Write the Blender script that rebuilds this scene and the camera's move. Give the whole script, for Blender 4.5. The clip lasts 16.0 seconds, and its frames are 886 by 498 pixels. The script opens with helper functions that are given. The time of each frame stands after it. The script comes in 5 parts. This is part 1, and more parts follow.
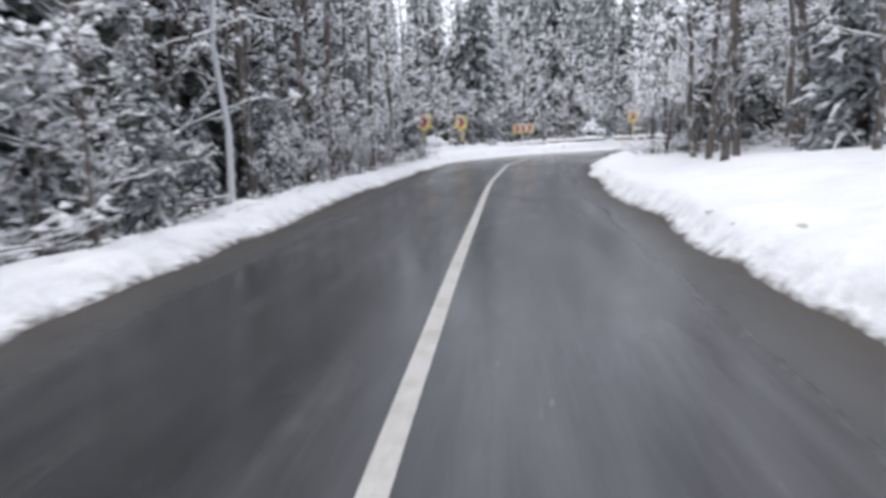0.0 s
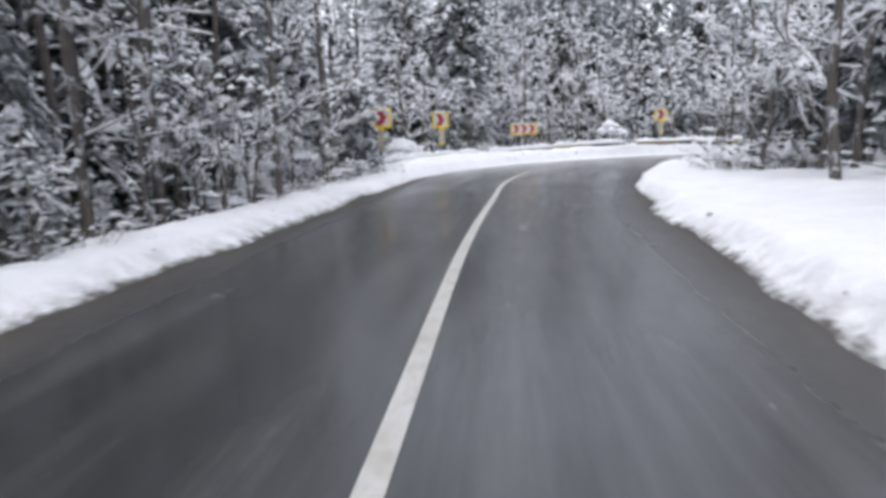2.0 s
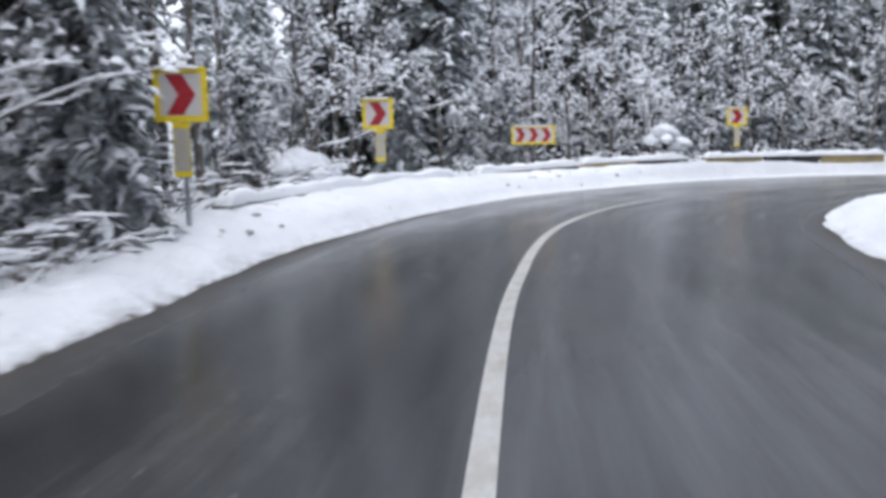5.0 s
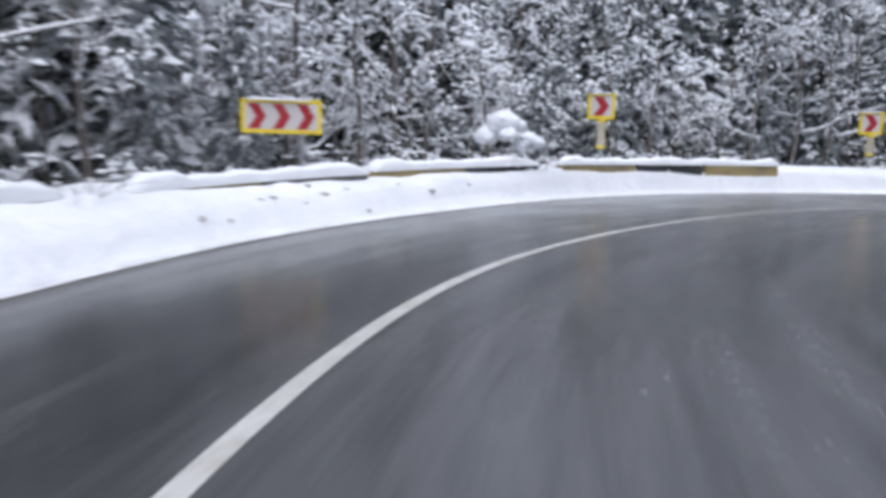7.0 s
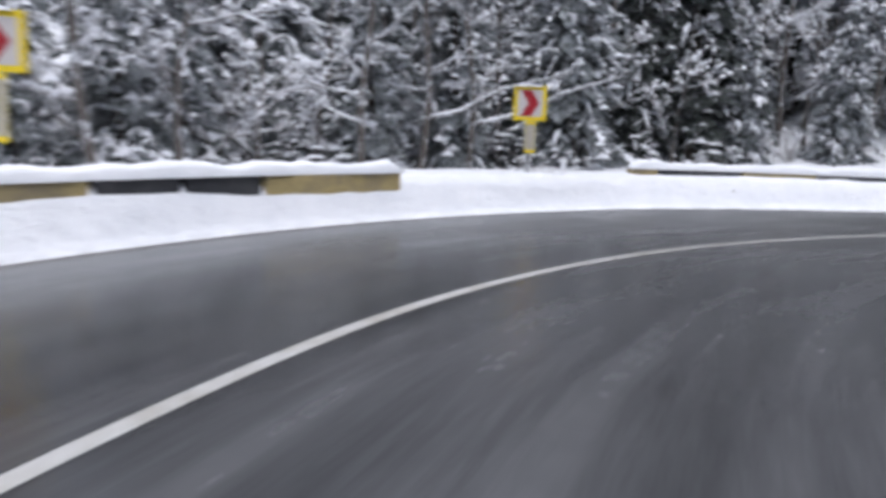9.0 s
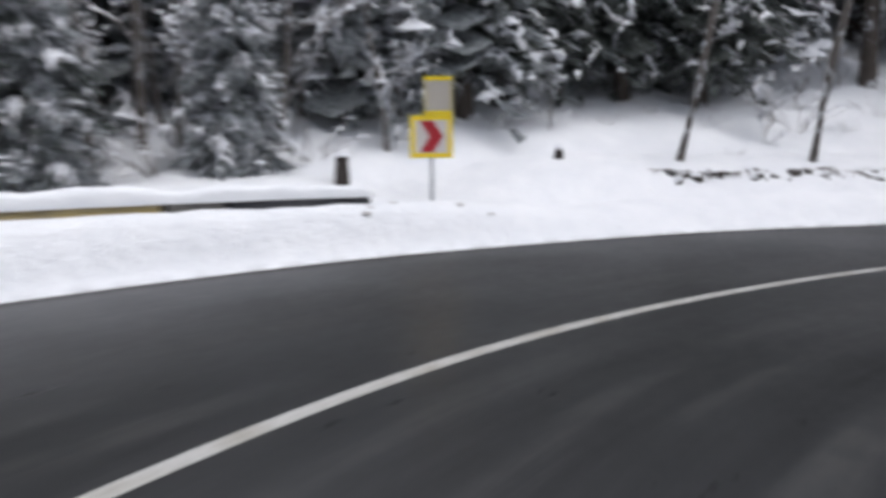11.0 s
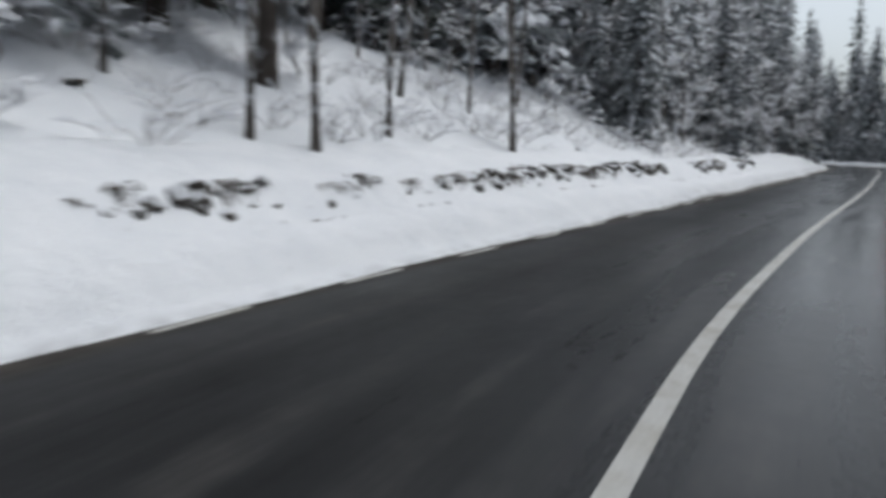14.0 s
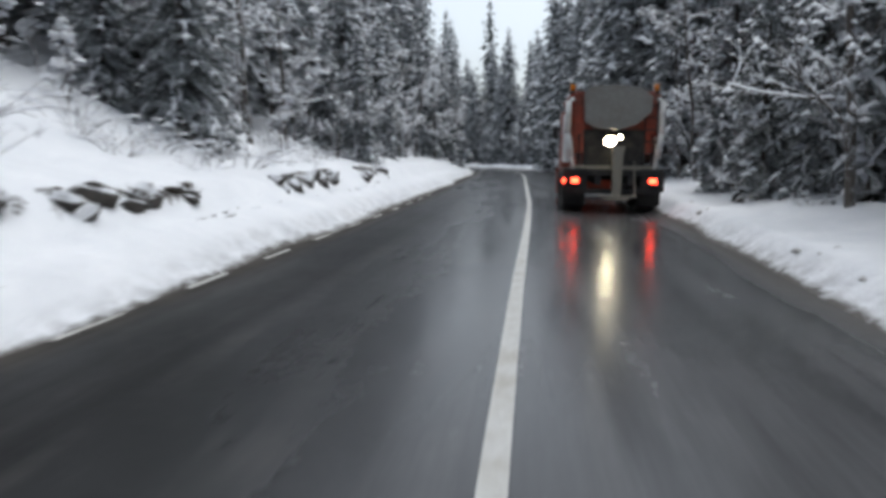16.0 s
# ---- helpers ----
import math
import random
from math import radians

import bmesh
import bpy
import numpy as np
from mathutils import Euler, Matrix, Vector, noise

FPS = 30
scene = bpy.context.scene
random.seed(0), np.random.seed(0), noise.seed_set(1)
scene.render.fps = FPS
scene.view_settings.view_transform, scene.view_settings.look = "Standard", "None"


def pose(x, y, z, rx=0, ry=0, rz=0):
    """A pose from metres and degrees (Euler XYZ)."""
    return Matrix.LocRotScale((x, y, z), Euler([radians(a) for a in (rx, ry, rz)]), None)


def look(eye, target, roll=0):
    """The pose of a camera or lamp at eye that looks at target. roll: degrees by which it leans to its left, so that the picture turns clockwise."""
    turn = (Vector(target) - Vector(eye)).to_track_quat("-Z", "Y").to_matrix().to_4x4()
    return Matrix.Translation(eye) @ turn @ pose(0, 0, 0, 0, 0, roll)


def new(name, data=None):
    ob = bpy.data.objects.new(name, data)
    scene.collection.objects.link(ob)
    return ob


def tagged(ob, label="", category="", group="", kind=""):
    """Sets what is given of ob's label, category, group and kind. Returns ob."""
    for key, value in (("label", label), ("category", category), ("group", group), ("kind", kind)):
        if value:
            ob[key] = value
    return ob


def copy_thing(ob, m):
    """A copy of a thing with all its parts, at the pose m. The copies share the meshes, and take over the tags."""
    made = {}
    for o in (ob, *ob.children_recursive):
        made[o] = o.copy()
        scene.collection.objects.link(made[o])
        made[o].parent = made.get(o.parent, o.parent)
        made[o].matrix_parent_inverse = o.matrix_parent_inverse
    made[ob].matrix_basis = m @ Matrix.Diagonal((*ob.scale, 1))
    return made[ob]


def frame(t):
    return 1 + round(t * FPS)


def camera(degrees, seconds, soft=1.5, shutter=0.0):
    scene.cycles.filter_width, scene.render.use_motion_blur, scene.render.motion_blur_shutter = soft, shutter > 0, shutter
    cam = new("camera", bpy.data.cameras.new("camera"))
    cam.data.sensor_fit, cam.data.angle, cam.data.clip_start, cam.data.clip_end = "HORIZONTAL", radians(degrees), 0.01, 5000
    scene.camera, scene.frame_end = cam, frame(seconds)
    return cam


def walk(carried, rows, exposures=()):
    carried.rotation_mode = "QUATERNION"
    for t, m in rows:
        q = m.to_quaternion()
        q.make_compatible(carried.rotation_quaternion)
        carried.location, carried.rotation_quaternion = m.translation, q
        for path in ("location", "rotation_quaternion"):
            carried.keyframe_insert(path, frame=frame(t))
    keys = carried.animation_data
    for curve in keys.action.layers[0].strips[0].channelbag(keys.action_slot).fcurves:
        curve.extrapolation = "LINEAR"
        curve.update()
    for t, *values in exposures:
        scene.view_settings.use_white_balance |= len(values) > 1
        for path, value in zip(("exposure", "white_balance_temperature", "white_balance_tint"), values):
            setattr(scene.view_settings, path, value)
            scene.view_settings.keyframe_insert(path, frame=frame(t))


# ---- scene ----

# ---- camera and walk ----
cam = camera(60.74, 16.0, soft=3.8, shutter=0.5)
# seconds, x, y, yaw, pitch, roll; the eye rides 1.45 m above the road
PATH = [
    (0.0, -0.001, -0.001, 2.03, -8.57, -1.76),
    (0.5, 0.178, 3.390, 1.93, -8.48, -1.81),
    (1.0, 0.350, 6.544, 1.78, -8.89, -1.59),
    (1.5, 0.515, 9.420, 1.66, -8.67, -1.47),
    (2.0, 0.644, 12.070, 1.69, -8.48, -1.48),
    (2.5, 0.748, 14.646, 1.50, -8.32, -1.15),
    (3.0, 0.862, 17.422, 1.62, -8.29, -1.29),
    (3.5, 1.038, 20.218, 1.96, -8.23, -1.23),
    (4.0, 1.142, 22.895, 2.10, -8.11, -1.08),
    (4.5, 1.238, 25.513, 1.84, -7.97, -0.89),
    (5.0, 1.388, 28.134, 0.98, -7.85, -0.74),
    (5.5, 1.655, 30.821, -0.70, -7.80, -0.67),
    (6.0, 2.121, 33.500, -3.46, -7.83, 0.10),
    (6.5, 2.826, 36.059, -7.43, -7.89, 0.37),
    (7.0, 3.805, 38.851, -12.43, -8.43, 1.59),
    (7.5, 5.166, 41.597, -18.08, -8.62, 2.37),
    (8.0, 6.892, 44.244, -24.41, -8.82, 2.63),
    (8.5, 8.970, 46.667, -31.15, -8.65, 2.38),
    (9.0, 11.354, 48.712, -38.18, -8.24, 1.81),
    (9.5, 13.987, 50.335, -45.77, -7.76, 1.13),
    (10.0, 16.813, 51.493, -54.17, -7.35, 0.55),
    (10.5, 19.775, 52.143, -63.65, -7.18, 0.31),
    (11.0, 22.776, 52.235, -74.18, -7.26, -0.51),
    (11.5, 25.756, 51.746, -85.58, -7.71, 0.70),
    (12.0, 28.578, 50.704, -97.00, -7.85, 0.73),
    (12.5, 31.094, 49.069, -108.14, -8.20, 0.06),
    (13.0, 33.302, 47.067, -119.73, -7.52, -0.32),
    (13.5, 35.297, 44.715, -129.47, -7.66, 0.50),
    (14.0, 36.933, 42.017, -138.84, -8.02, 1.37),
    (14.5, 38.121, 39.213, -148.14, -7.64, 1.21),
    (15.0, 38.947, 36.303, -155.61, -7.33, 0.39),
    (15.5, 39.707, 33.128, -160.49, -7.70, 1.04),
    (16.0, 40.310, 29.993, -163.58, -7.17, 0.58),
]
EYE = 1.45


def ride(x, y, yaw, pitch, roll):
    a, b = radians(yaw), radians(pitch)
    way = Vector((-math.sin(a) * math.cos(b), math.cos(a) * math.cos(b), math.sin(b)))
    eye = Vector((x, y, EYE))
    return look(eye, eye + 2 * way, roll)


walk(cam, [(t, ride(x, y, yaw, pitch, roll)) for t, x, y, yaw, pitch, roll in PATH], exposures=[(0.0, 0.53, 6270, 12), (2.0, 0.60, 6230, 12), (3.0, 0.60, 6180, 11), (5.5, 0.55, 6000, 11), (8.0, 0.55, 5920, 14), (10.5, 0.36, 6300, 13), (12.5, 0.16, 6200, 8), (14.0, 0.02, 6220, 7), (16.0, 0.35, 6150, 7)])

# ---- world and light: overcast winter day ----
world = bpy.data.worlds.new("overcast_sky")
scene.world = world
world.use_nodes = True
wn = world.node_tree
sky = wn.nodes.new("ShaderNodeTexSky")
sky.sky_type, sky.sun_disc = "NISHITA", False
sky.sun_elevation, sky.sun_rotation = radians(72), radians(200)
sky.air_density, sky.dust_density, sky.ozone_density = 1.0, 3.0, 1.5
wn.nodes["Background"].inputs["Strength"].default_value = 0.15
cloud = wn.nodes.new("ShaderNodeHueSaturation")
cloud.inputs["Saturation"].default_value = 0.3
wn.links.new(sky.outputs[0], cloud.inputs["Color"])
wn.links.new(cloud.outputs[0], wn.nodes["Background"].inputs["Color"])
sun = new("sun", bpy.data.lights.new("sun", "SUN"))
sun.data.energy, sun.data.angle, sun.data.color = 0.7, radians(60), (1.0, 0.97, 0.93)
sun.matrix_world = look((0, 0, 60), (6.3, 17.4, 0))

# ---- materials ----


class Mat:
    """A node material under construction."""

    def __init__(self, name, rough=0.7, metal=0.0):
        self.m = bpy.data.materials.new(name)
        self.m.use_nodes = True
        self.t = self.m.node_tree
        self.b = self.t.nodes["Principled BSDF"]
        self.b.inputs["Roughness"].default_value = rough
        self.b.inputs["Metallic"].default_value = metal

    def n(self, kind, **values):
        node = self.t.nodes.new(kind)
        for key, value in values.items():
            node.inputs[key.replace("_", " ")].default_value = value
        return node

    def link(self, a, b):
        self.t.links.new(a, b)

    def noise(self, scale, detail=4.0, rough=0.6, coord="Object"):
        tc = self.n("ShaderNodeTexCoord")
        nz = self.n("ShaderNodeTexNoise", Scale=scale, Detail=detail, Roughness=rough)
        self.link(tc.outputs[coord], nz.inputs["Vector"])
        return nz.outputs["Fac"]

    def ramp(self, fac, stops):
        r = self.n("ShaderNodeValToRGB")
        e = r.color_ramp.elements
        while len(e) < len(stops):
            e.new(0.5)
        for k, (p, c) in zip(e, stops):
            k.position = p
            k.color = (*c, 1) if len(c) == 3 else c
        self.link(fac, r.inputs["Fac"])
        return r.outputs["Color"]

    def value(self, fac, a0, a1, b0, b1):
        r = self.n("ShaderNodeMapRange")
        for i, v in zip((1, 2, 3, 4), (a0, a1, b0, b1)):
            r.inputs[i].default_value = v
        self.link(fac, r.inputs[0])
        return r.outputs[0]

    def mix(self, fac, a, b):
        x = self.n("ShaderNodeMix")
        x.data_type = "RGBA"
        for sock, v in ((x.inputs[0], fac), (x.inputs[6], a), (x.inputs[7], b)):
            if isinstance(v, (int, float)):
                sock.default_value = v
            elif isinstance(v, tuple):
                sock.default_value = (*v, 1)
            else:
                self.link(v, sock)
        return x.outputs[2]

    def math(self, op, a, b=0.0):
        x = self.n("ShaderNodeMath")
        x.operation = op
        for sock, v in zip(x.inputs, (a, b)):
            if isinstance(v, (int, float)):
                sock.default_value = v
            else:
                self.link(v, sock)
        return x.outputs[0]

    def colour(self, c):
        if isinstance(c, tuple):
            self.b.inputs["Base Color"].default_value = (*c, 1)
        else:
            self.link(c, self.b.inputs["Base Color"])
        return self

    def rough(self, v):
        self.link(v, self.b.inputs["Roughness"])
        return self

    def bump(self, height, strength, distance):
        n = self.n("ShaderNodeBump", Strength=strength, Distance=distance)
        self.link(height, n.inputs["Height"])
        self.link(n.outputs[0], self.b.inputs["Normal"])
        return self


def simple(name, c, rough=0.6, metal=0.0, vary=0.25, scale=9.0, dirt=None):
    """A painted, metal, wooden or rubber surface with two scales of wear."""
    m = Mat(name, rough, metal)
    fine = m.ramp(m.noise(scale * 6, 3), [(0.3, tuple(v * (1 - vary) for v in c)), (0.7, tuple(min(1, v * (1 + vary * 0.5)) for v in c))])
    if dirt:
        fine = m.mix(m.value(m.noise(scale * 0.5, 6, 0.7), 0.45, 0.7, 0.0, 0.85), fine, dirt)
    m.colour(fine)
    m.rough(m.value(m.noise(scale * 2, 4), 0.3, 0.7, max(0.05, rough - 0.12), min(1, rough + 0.12)))
    m.bump(m.noise(scale * 8, 3), 0.15, 0.003)
    return m.m


def glow(name, c, strength):
    m = Mat(name, 0.3)
    m.colour(tuple(v * 0.6 for v in c))
    m.b.inputs["Emission Color"].default_value = (*c, 1)
    m.b.inputs["Emission Strength"].default_value = strength
    return m.m


def make_snow():
    m = Mat("snow", 0.75)
    m.colour(m.ramp(m.noise(0.7, 6, 0.65), [(0.3, (0.80, 0.82, 0.85)), (0.7, (0.90, 0.91, 0.93))]))
    big = m.math("MULTIPLY", m.noise(1.6, 5), 1.0)
    m.bump(m.math("ADD", big, m.math("MULTIPLY", m.noise(22, 4), 0.18)), 0.55, 0.12)
    return m.m


def make_bank_snow():
    """Ploughed snow with grit thrown up from the road."""
    m = Mat("ploughed_snow", 0.75)
    clean = m.ramp(m.noise(1.1, 6, 0.65), [(0.3, (0.80, 0.82, 0.85)), (0.7, (0.90, 0.91, 0.93))])
    uv = m.n("ShaderNodeUVMap")
    sep = m.n("ShaderNodeSeparateXYZ")
    m.link(uv.outputs[0], sep.inputs[0])
    near = m.value(sep.outputs[1], 0.0, 0.55, 1.0, 0.0)
    grit = m.math("MULTIPLY", near, m.value(m.noise(3.0, 7, 0.75), 0.42, 0.62, 0.0, 1.0))
    foot = m.math("ADD", sep.outputs[1], m.value(m.noise(5.0, 6, 0.7), 0.3, 0.7, -0.12, 0.12))
    grit = m.math("MAXIMUM", m.math("MULTIPLY", grit, 0.6), m.value(foot, 0.0, 0.16, 1.0, 0.0))
    slush = m.mix(grit, clean, (0.10, 0.09, 0.08))
    specks = m.value(m.noise(9.0, 5, 0.7), 0.66, 0.71, 0.0, 0.6)
    m.colour(m.mix(specks, slush, (0.30, 0.27, 0.25)))
    m.bump(m.math("ADD", m.noise(2.6, 6, 0.65), m.math("MULTIPLY", m.noise(24, 4), 0.2)), 0.7, 0.14)
    return m.m


def make_asphalt():
    """Wet asphalt; the first uv holds the offset from the centre line and the distance from the edge, the second the way along the road, in metres."""
    m = Mat("wet_asphalt", 0.25)
    m.b.inputs["IOR"].default_value = 1.36
    uv = m.n("ShaderNodeUVMap")
    uv.uv_map = "UVMap"
    sep = m.n("ShaderNodeSeparateXYZ")
    m.link(uv.outputs[0], sep.inputs[0])
    uv2 = m.n("ShaderNodeUVMap")
    uv2.uv_map = "Along"
    sep2 = m.n("ShaderNodeSeparateXYZ")
    m.link(uv2.outputs[0], sep2.inputs[0])
    off, along_s = sep.outputs[0], sep2.outputs[0]
    # tracks and smears drawn out along the way the traffic runs
    tracks = m.n("ShaderNodeCombineXYZ")
    m.link(m.math("MULTIPLY", off, 1.3), tracks.inputs[0])
    m.link(m.math("MULTIPLY", along_s, 0.09), tracks.inputs[1])
    smear = m.n("ShaderNodeTexNoise", Scale=1.6, Detail=6.0, Roughness=0.62)
    m.link(tracks.outputs[0], smear.inputs["Vector"])
    smear = smear.outputs["Fac"]
    base = m.ramp(m.noise(0.45, 6, 0.65), [(0.3, (0.011, 0.0115, 0.012)), (0.7, (0.024, 0.0245, 0.026))])
    grain = m.noise(160, 3)
    base = m.mix(m.value(grain, 0.5, 0.75, 0, 0.4), base, (0.05, 0.05, 0.05))
    base = m.mix(m.math("MULTIPLY", m.value(smear, 0.5, 0.66, 0.0, 0.75), m.value(m.noise(2.4, 6, 0.7), 0.4, 0.62, 0.15, 1.0)), base, (0.066, 0.063, 0.060))
    base = m.mix(m.value(m.noise(22, 4, 0.7), 0.58, 0.72, 0.0, 0.5), base, (0.07, 0.068, 0.066))
    # the bend and the outer lane after it have drained and lie dull, the rest holds a film of brine
    left_lane = m.value(off, 0.5, 2.3, 0.0, 1.0)
    drained = m.math("ADD", m.math("MULTIPLY", left_lane, m.value(along_s, 112, 150, 1.0, 0.35)),
                     m.math("MULTIPLY", m.math("SUBTRACT", 1.0, left_lane), m.value(along_s, 88, 101, 1.0, 0.0)))
    dull = m.math("MULTIPLY", m.value(along_s, 60, 76, 0.0, 1.0), drained)
    # grey salt slurry over the gritter's lane, plus sky sheen put into the colour
    lane = m.math("MULTIPLY", m.value(off, -0.6, 0.9, 1.0, 0.35), m.value(smear, 0.3, 0.62, 0.35, 1.0))
    lane = m.math("MULTIPLY", lane, m.math("SUBTRACT", 1.0, m.math("MULTIPLY", dull, 0.85)))
    base = m.mix(m.math("MULTIPLY", lane, 0.68), base, (0.135, 0.137, 0.142))
    edge = m.value(sep.outputs[1], 0.0, 0.9, 1.0, 0.0)
    dirt = m.math("MULTIPLY", edge, m.value(m.noise(1.3, 6, 0.7), 0.25, 0.55, 0.25, 1.0))
    m.colour(m.mix(dirt, base, (0.085, 0.077, 0.068)))
    patch = m.value(m.noise(0.35, 5, 0.6), 0.35, 0.65, 0.0, 1.0)
    wet = m.math("ADD", m.math("MULTIPLY", patch, 0.06), m.value(smear, 0.35, 0.65, 0.13, 0.22))
    dry = m.math("ADD", m.math("ADD", wet, m.math("MULTIPLY", edge, 0.4)), m.math("MULTIPLY", dull, 0.16))
    m.rough(m.math("MAXIMUM", m.math("ADD", dry, m.value(m.noise(7, 4), 0.3, 0.7, -0.02, 0.03)), 0.1))
    shoulder = m.value(sep.outputs[1], 0.05, 0.55, 0.38, 0.0)
    film = m.math("SUBTRACT", 0.5, m.math("MULTIPLY", dull, m.value(smear, 0.3, 0.7, 0.47, 0.38)))
    m.link(m.math("MAXIMUM", m.math("SUBTRACT", film, shoulder), 0.03), m.b.inputs["Specular IOR Level"])
    m.bump(m.math("ADD", m.math("MULTIPLY", grain, 0.3), m.math("MULTIPLY", m.noise(2.0, 3), 0.2)), 0.09, 0.008)
    return m.m


def make_bark(name, dark, light, snowed):
    m = Mat(name, 0.9)
    tc = m.n("ShaderNodeTexCoord")
    mp = m.n("ShaderNodeMapping")
    mp.inputs["Scale"].default_value = (9, 9, 1.6)
    m.link(tc.outputs["Object"], mp.inputs["Vector"])
    nz = m.n("ShaderNodeTexNoise", Scale=2.2, Detail=6.0, Roughness=0.7)
    m.link(mp.outputs[0], nz.inputs["Vector"])
    bark = m.ramp(nz.outputs["Fac"], [(0.3, dark), (0.7, light)])
    stuck = m.value(m.noise(2.3, 6, 0.7), 0.62 - snowed, 0.68 - snowed, 0.0, 0.9)
    m.colour(m.mix(stuck, bark, (0.72, 0.74, 0.77)))
    m.bump(nz.outputs["Fac"], 0.6, 0.03)
    return m.m


def make_needles(name, frost_haze0, frost_haze1, most):
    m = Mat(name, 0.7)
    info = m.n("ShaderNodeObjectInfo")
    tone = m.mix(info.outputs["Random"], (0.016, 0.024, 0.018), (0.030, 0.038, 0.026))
    # pale grains: snow dust, and haze over the woods put into the colour
    frost_haze = m.value(m.noise(8.0, 6, 0.75), frost_haze0, frost_haze1, 0.0, most)
    m.colour(m.mix(frost_haze, tone, (0.55, 0.58, 0.60)))
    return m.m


def make_tree_snow():
    m = Mat("tree_snow", 0.7)
    m.colour(m.ramp(m.noise(3.0, 5, 0.6), [(0.3, (0.67, 0.69, 0.73)), (0.7, (0.86, 0.87, 0.90))]))
    m.bump(m.noise(14, 4), 0.5, 0.05)
    return m.m


SNOW, BANK, ASPHALT = make_snow(), make_bank_snow(), make_asphalt()
BARK = make_bark("spruce_bark", (0.035, 0.028, 0.024), (0.11, 0.09, 0.075), 0.06)
PLASTERED = make_bark("snow_plastered_bark", (0.10, 0.095, 0.09), (0.26, 0.25, 0.24), 0.42)
GREYBARK = make_bark("grey_bark", (0.065, 0.056, 0.05), (0.19, 0.168, 0.15), 0.09)
# the second copy is paler, its colour standing in for haze besides snow
NEEDLES, FROST_HAZED = make_needles("spruce_needles", 0.48, 0.7, 0.6), make_needles("frosted_hazy_spruce_needles", 0.38, 0.62, 0.85)
TREESNOW = make_tree_snow()

# ---- plan: the road's centre line, a hairpin to the right ----
PLAN = [(-1.6, -90.0), (-1.4, -75.0), (-1.2, -60.0), (-1.0, -44.0), (-0.85, -30.0), (-0.7, -18.0), (-0.61, -9.0), (-0.57, -1.15), (-0.24, 6.64), (0.19, 14.37), (0.64, 21.95), (1.3, 29.23), (2.02, 35.96), (3.38, 41.83),
        (6.09, 46.94), (10.42, 51.14), (15.73, 54.15), (21.66, 55.05), (27.61, 53.67), (32.8, 49.74), (36.52, 44.33), (38.75, 37.87), (40.31, 30.58), (41.65, 23.02),
        (42.92, 15.33), (44.25, 7.55), (45.7, -0.2), (47.15, -7.9), (48.6, -15.6), (50.15, -23.3), (52.0, -30.9), (55.2, -38.2), (60.0, -44.4), (66.2, -49.2), (73.5, -52.4), (81.3, -54.2),
        (89.2, -55.0), (99.0, -55.4), (109.0, -55.6), (119.0, -55.8), (129.0, -56.0), (139.0, -56.2)]


def curve_through(points, step=0.25):
    """An even smooth curve from the second point to the last but one, and its arc lengths."""
    c = np.array(points, float)
    out = []
    u = np.linspace(0, 1, 60, endpoint=False)[:, None]
    for a, b, d, e in zip(c, c[1:], c[2:], c[3:]):
        out.append(0.5 * (2 * b + (d - a) * u + (2 * a - 5 * b + 4 * d - e) * u**2 + (3 * b - a - 3 * d + e) * u**3))
    out = np.vstack(out)
    s = np.r_[0, np.cumsum(np.hypot(*np.diff(out, axis=0).T))]
    u = np.arange(0, s[-1], step)
    return np.stack([np.interp(u, s, out[:, 0]), np.interp(u, s, out[:, 1])], -1), u


AXIS, ARC = curve_through(PLAN)
ARC = ARC - ARC[np.argmin(np.hypot(AXIS[:, 0] + 0.57, AXIS[:, 1] + 1.15))]
WAY = np.gradient(AXIS, axis=0)
WAY /= np.hypot(*WAY.T)[:, None]
LEFTWARD = np.stack([-WAY[:, 1], WAY[:, 0]], -1)


def at(s, off):
    """Plan position of a point at the arc length s, off metres left of the centre line."""
    s, off = np.asarray(s, float), np.asarray(off, float)
    n = np.stack([np.interp(s, ARC, LEFTWARD[:, 0]), np.interp(s, ARC, LEFTWARD[:, 1])], -1)
    n /= np.linalg.norm(n, axis=-1, keepdims=True)
    return np.stack([np.interp(s, ARC, AXIS[:, 0]), np.interp(s, ARC, AXIS[:, 1])], -1) + n * off[..., None]


def heading(s):
    """Yaw in degrees of the road's direction, 0 along +y."""
    return math.degrees(math.atan2(-np.interp(s, ARC, WAY[:, 0]), np.interp(s, ARC, WAY[:, 1])))


def along(p):
    """Arc length and offset of plan points, from the nearest place on the centre line."""
    p = np.atleast_2d(np.asarray(p, float))
    s, off = np.empty(len(p)), np.empty(len(p))
    a = AXIS[::3]
    for k in range(0, len(p), 4000):
        q = p[k:k + 4000]
        d2 = (q[:, :1] - a[None, :, 0]) ** 2 + (q[:, 1:2] - a[None, :, 1]) ** 2
        i = d2.argmin(1) * 3
        v = q - AXIS[i]
        s[k:k + 4000] = ARC[i] + (v * WAY[i]).sum(1) * (np.abs((v * LEFTWARD[i]).sum(1)) < 8)
        side = (v * LEFTWARD[i]).sum(1)
        off[k:k + 4000] = np.sign(side) * np.hypot(*v.T)
    return s, off


def edge_left(s):
    return np.interp(s, (36, 46, 54, 60, 66, 70, 75, 82, 90, 100), (3.35, 3.35, 3.9, 4.6, 4.9, 5.2, 4.75, 4.25, 3.9, 3.65))


def edge_right(s):
    return np.interp(s, (5, 20, 28, 34, 40, 60, 85, 100, 112, 135), (3.0, 3.05, 3.25, 3.7, 4.3, 4.5, 4.0, 3.2, 3.25, 3.8))


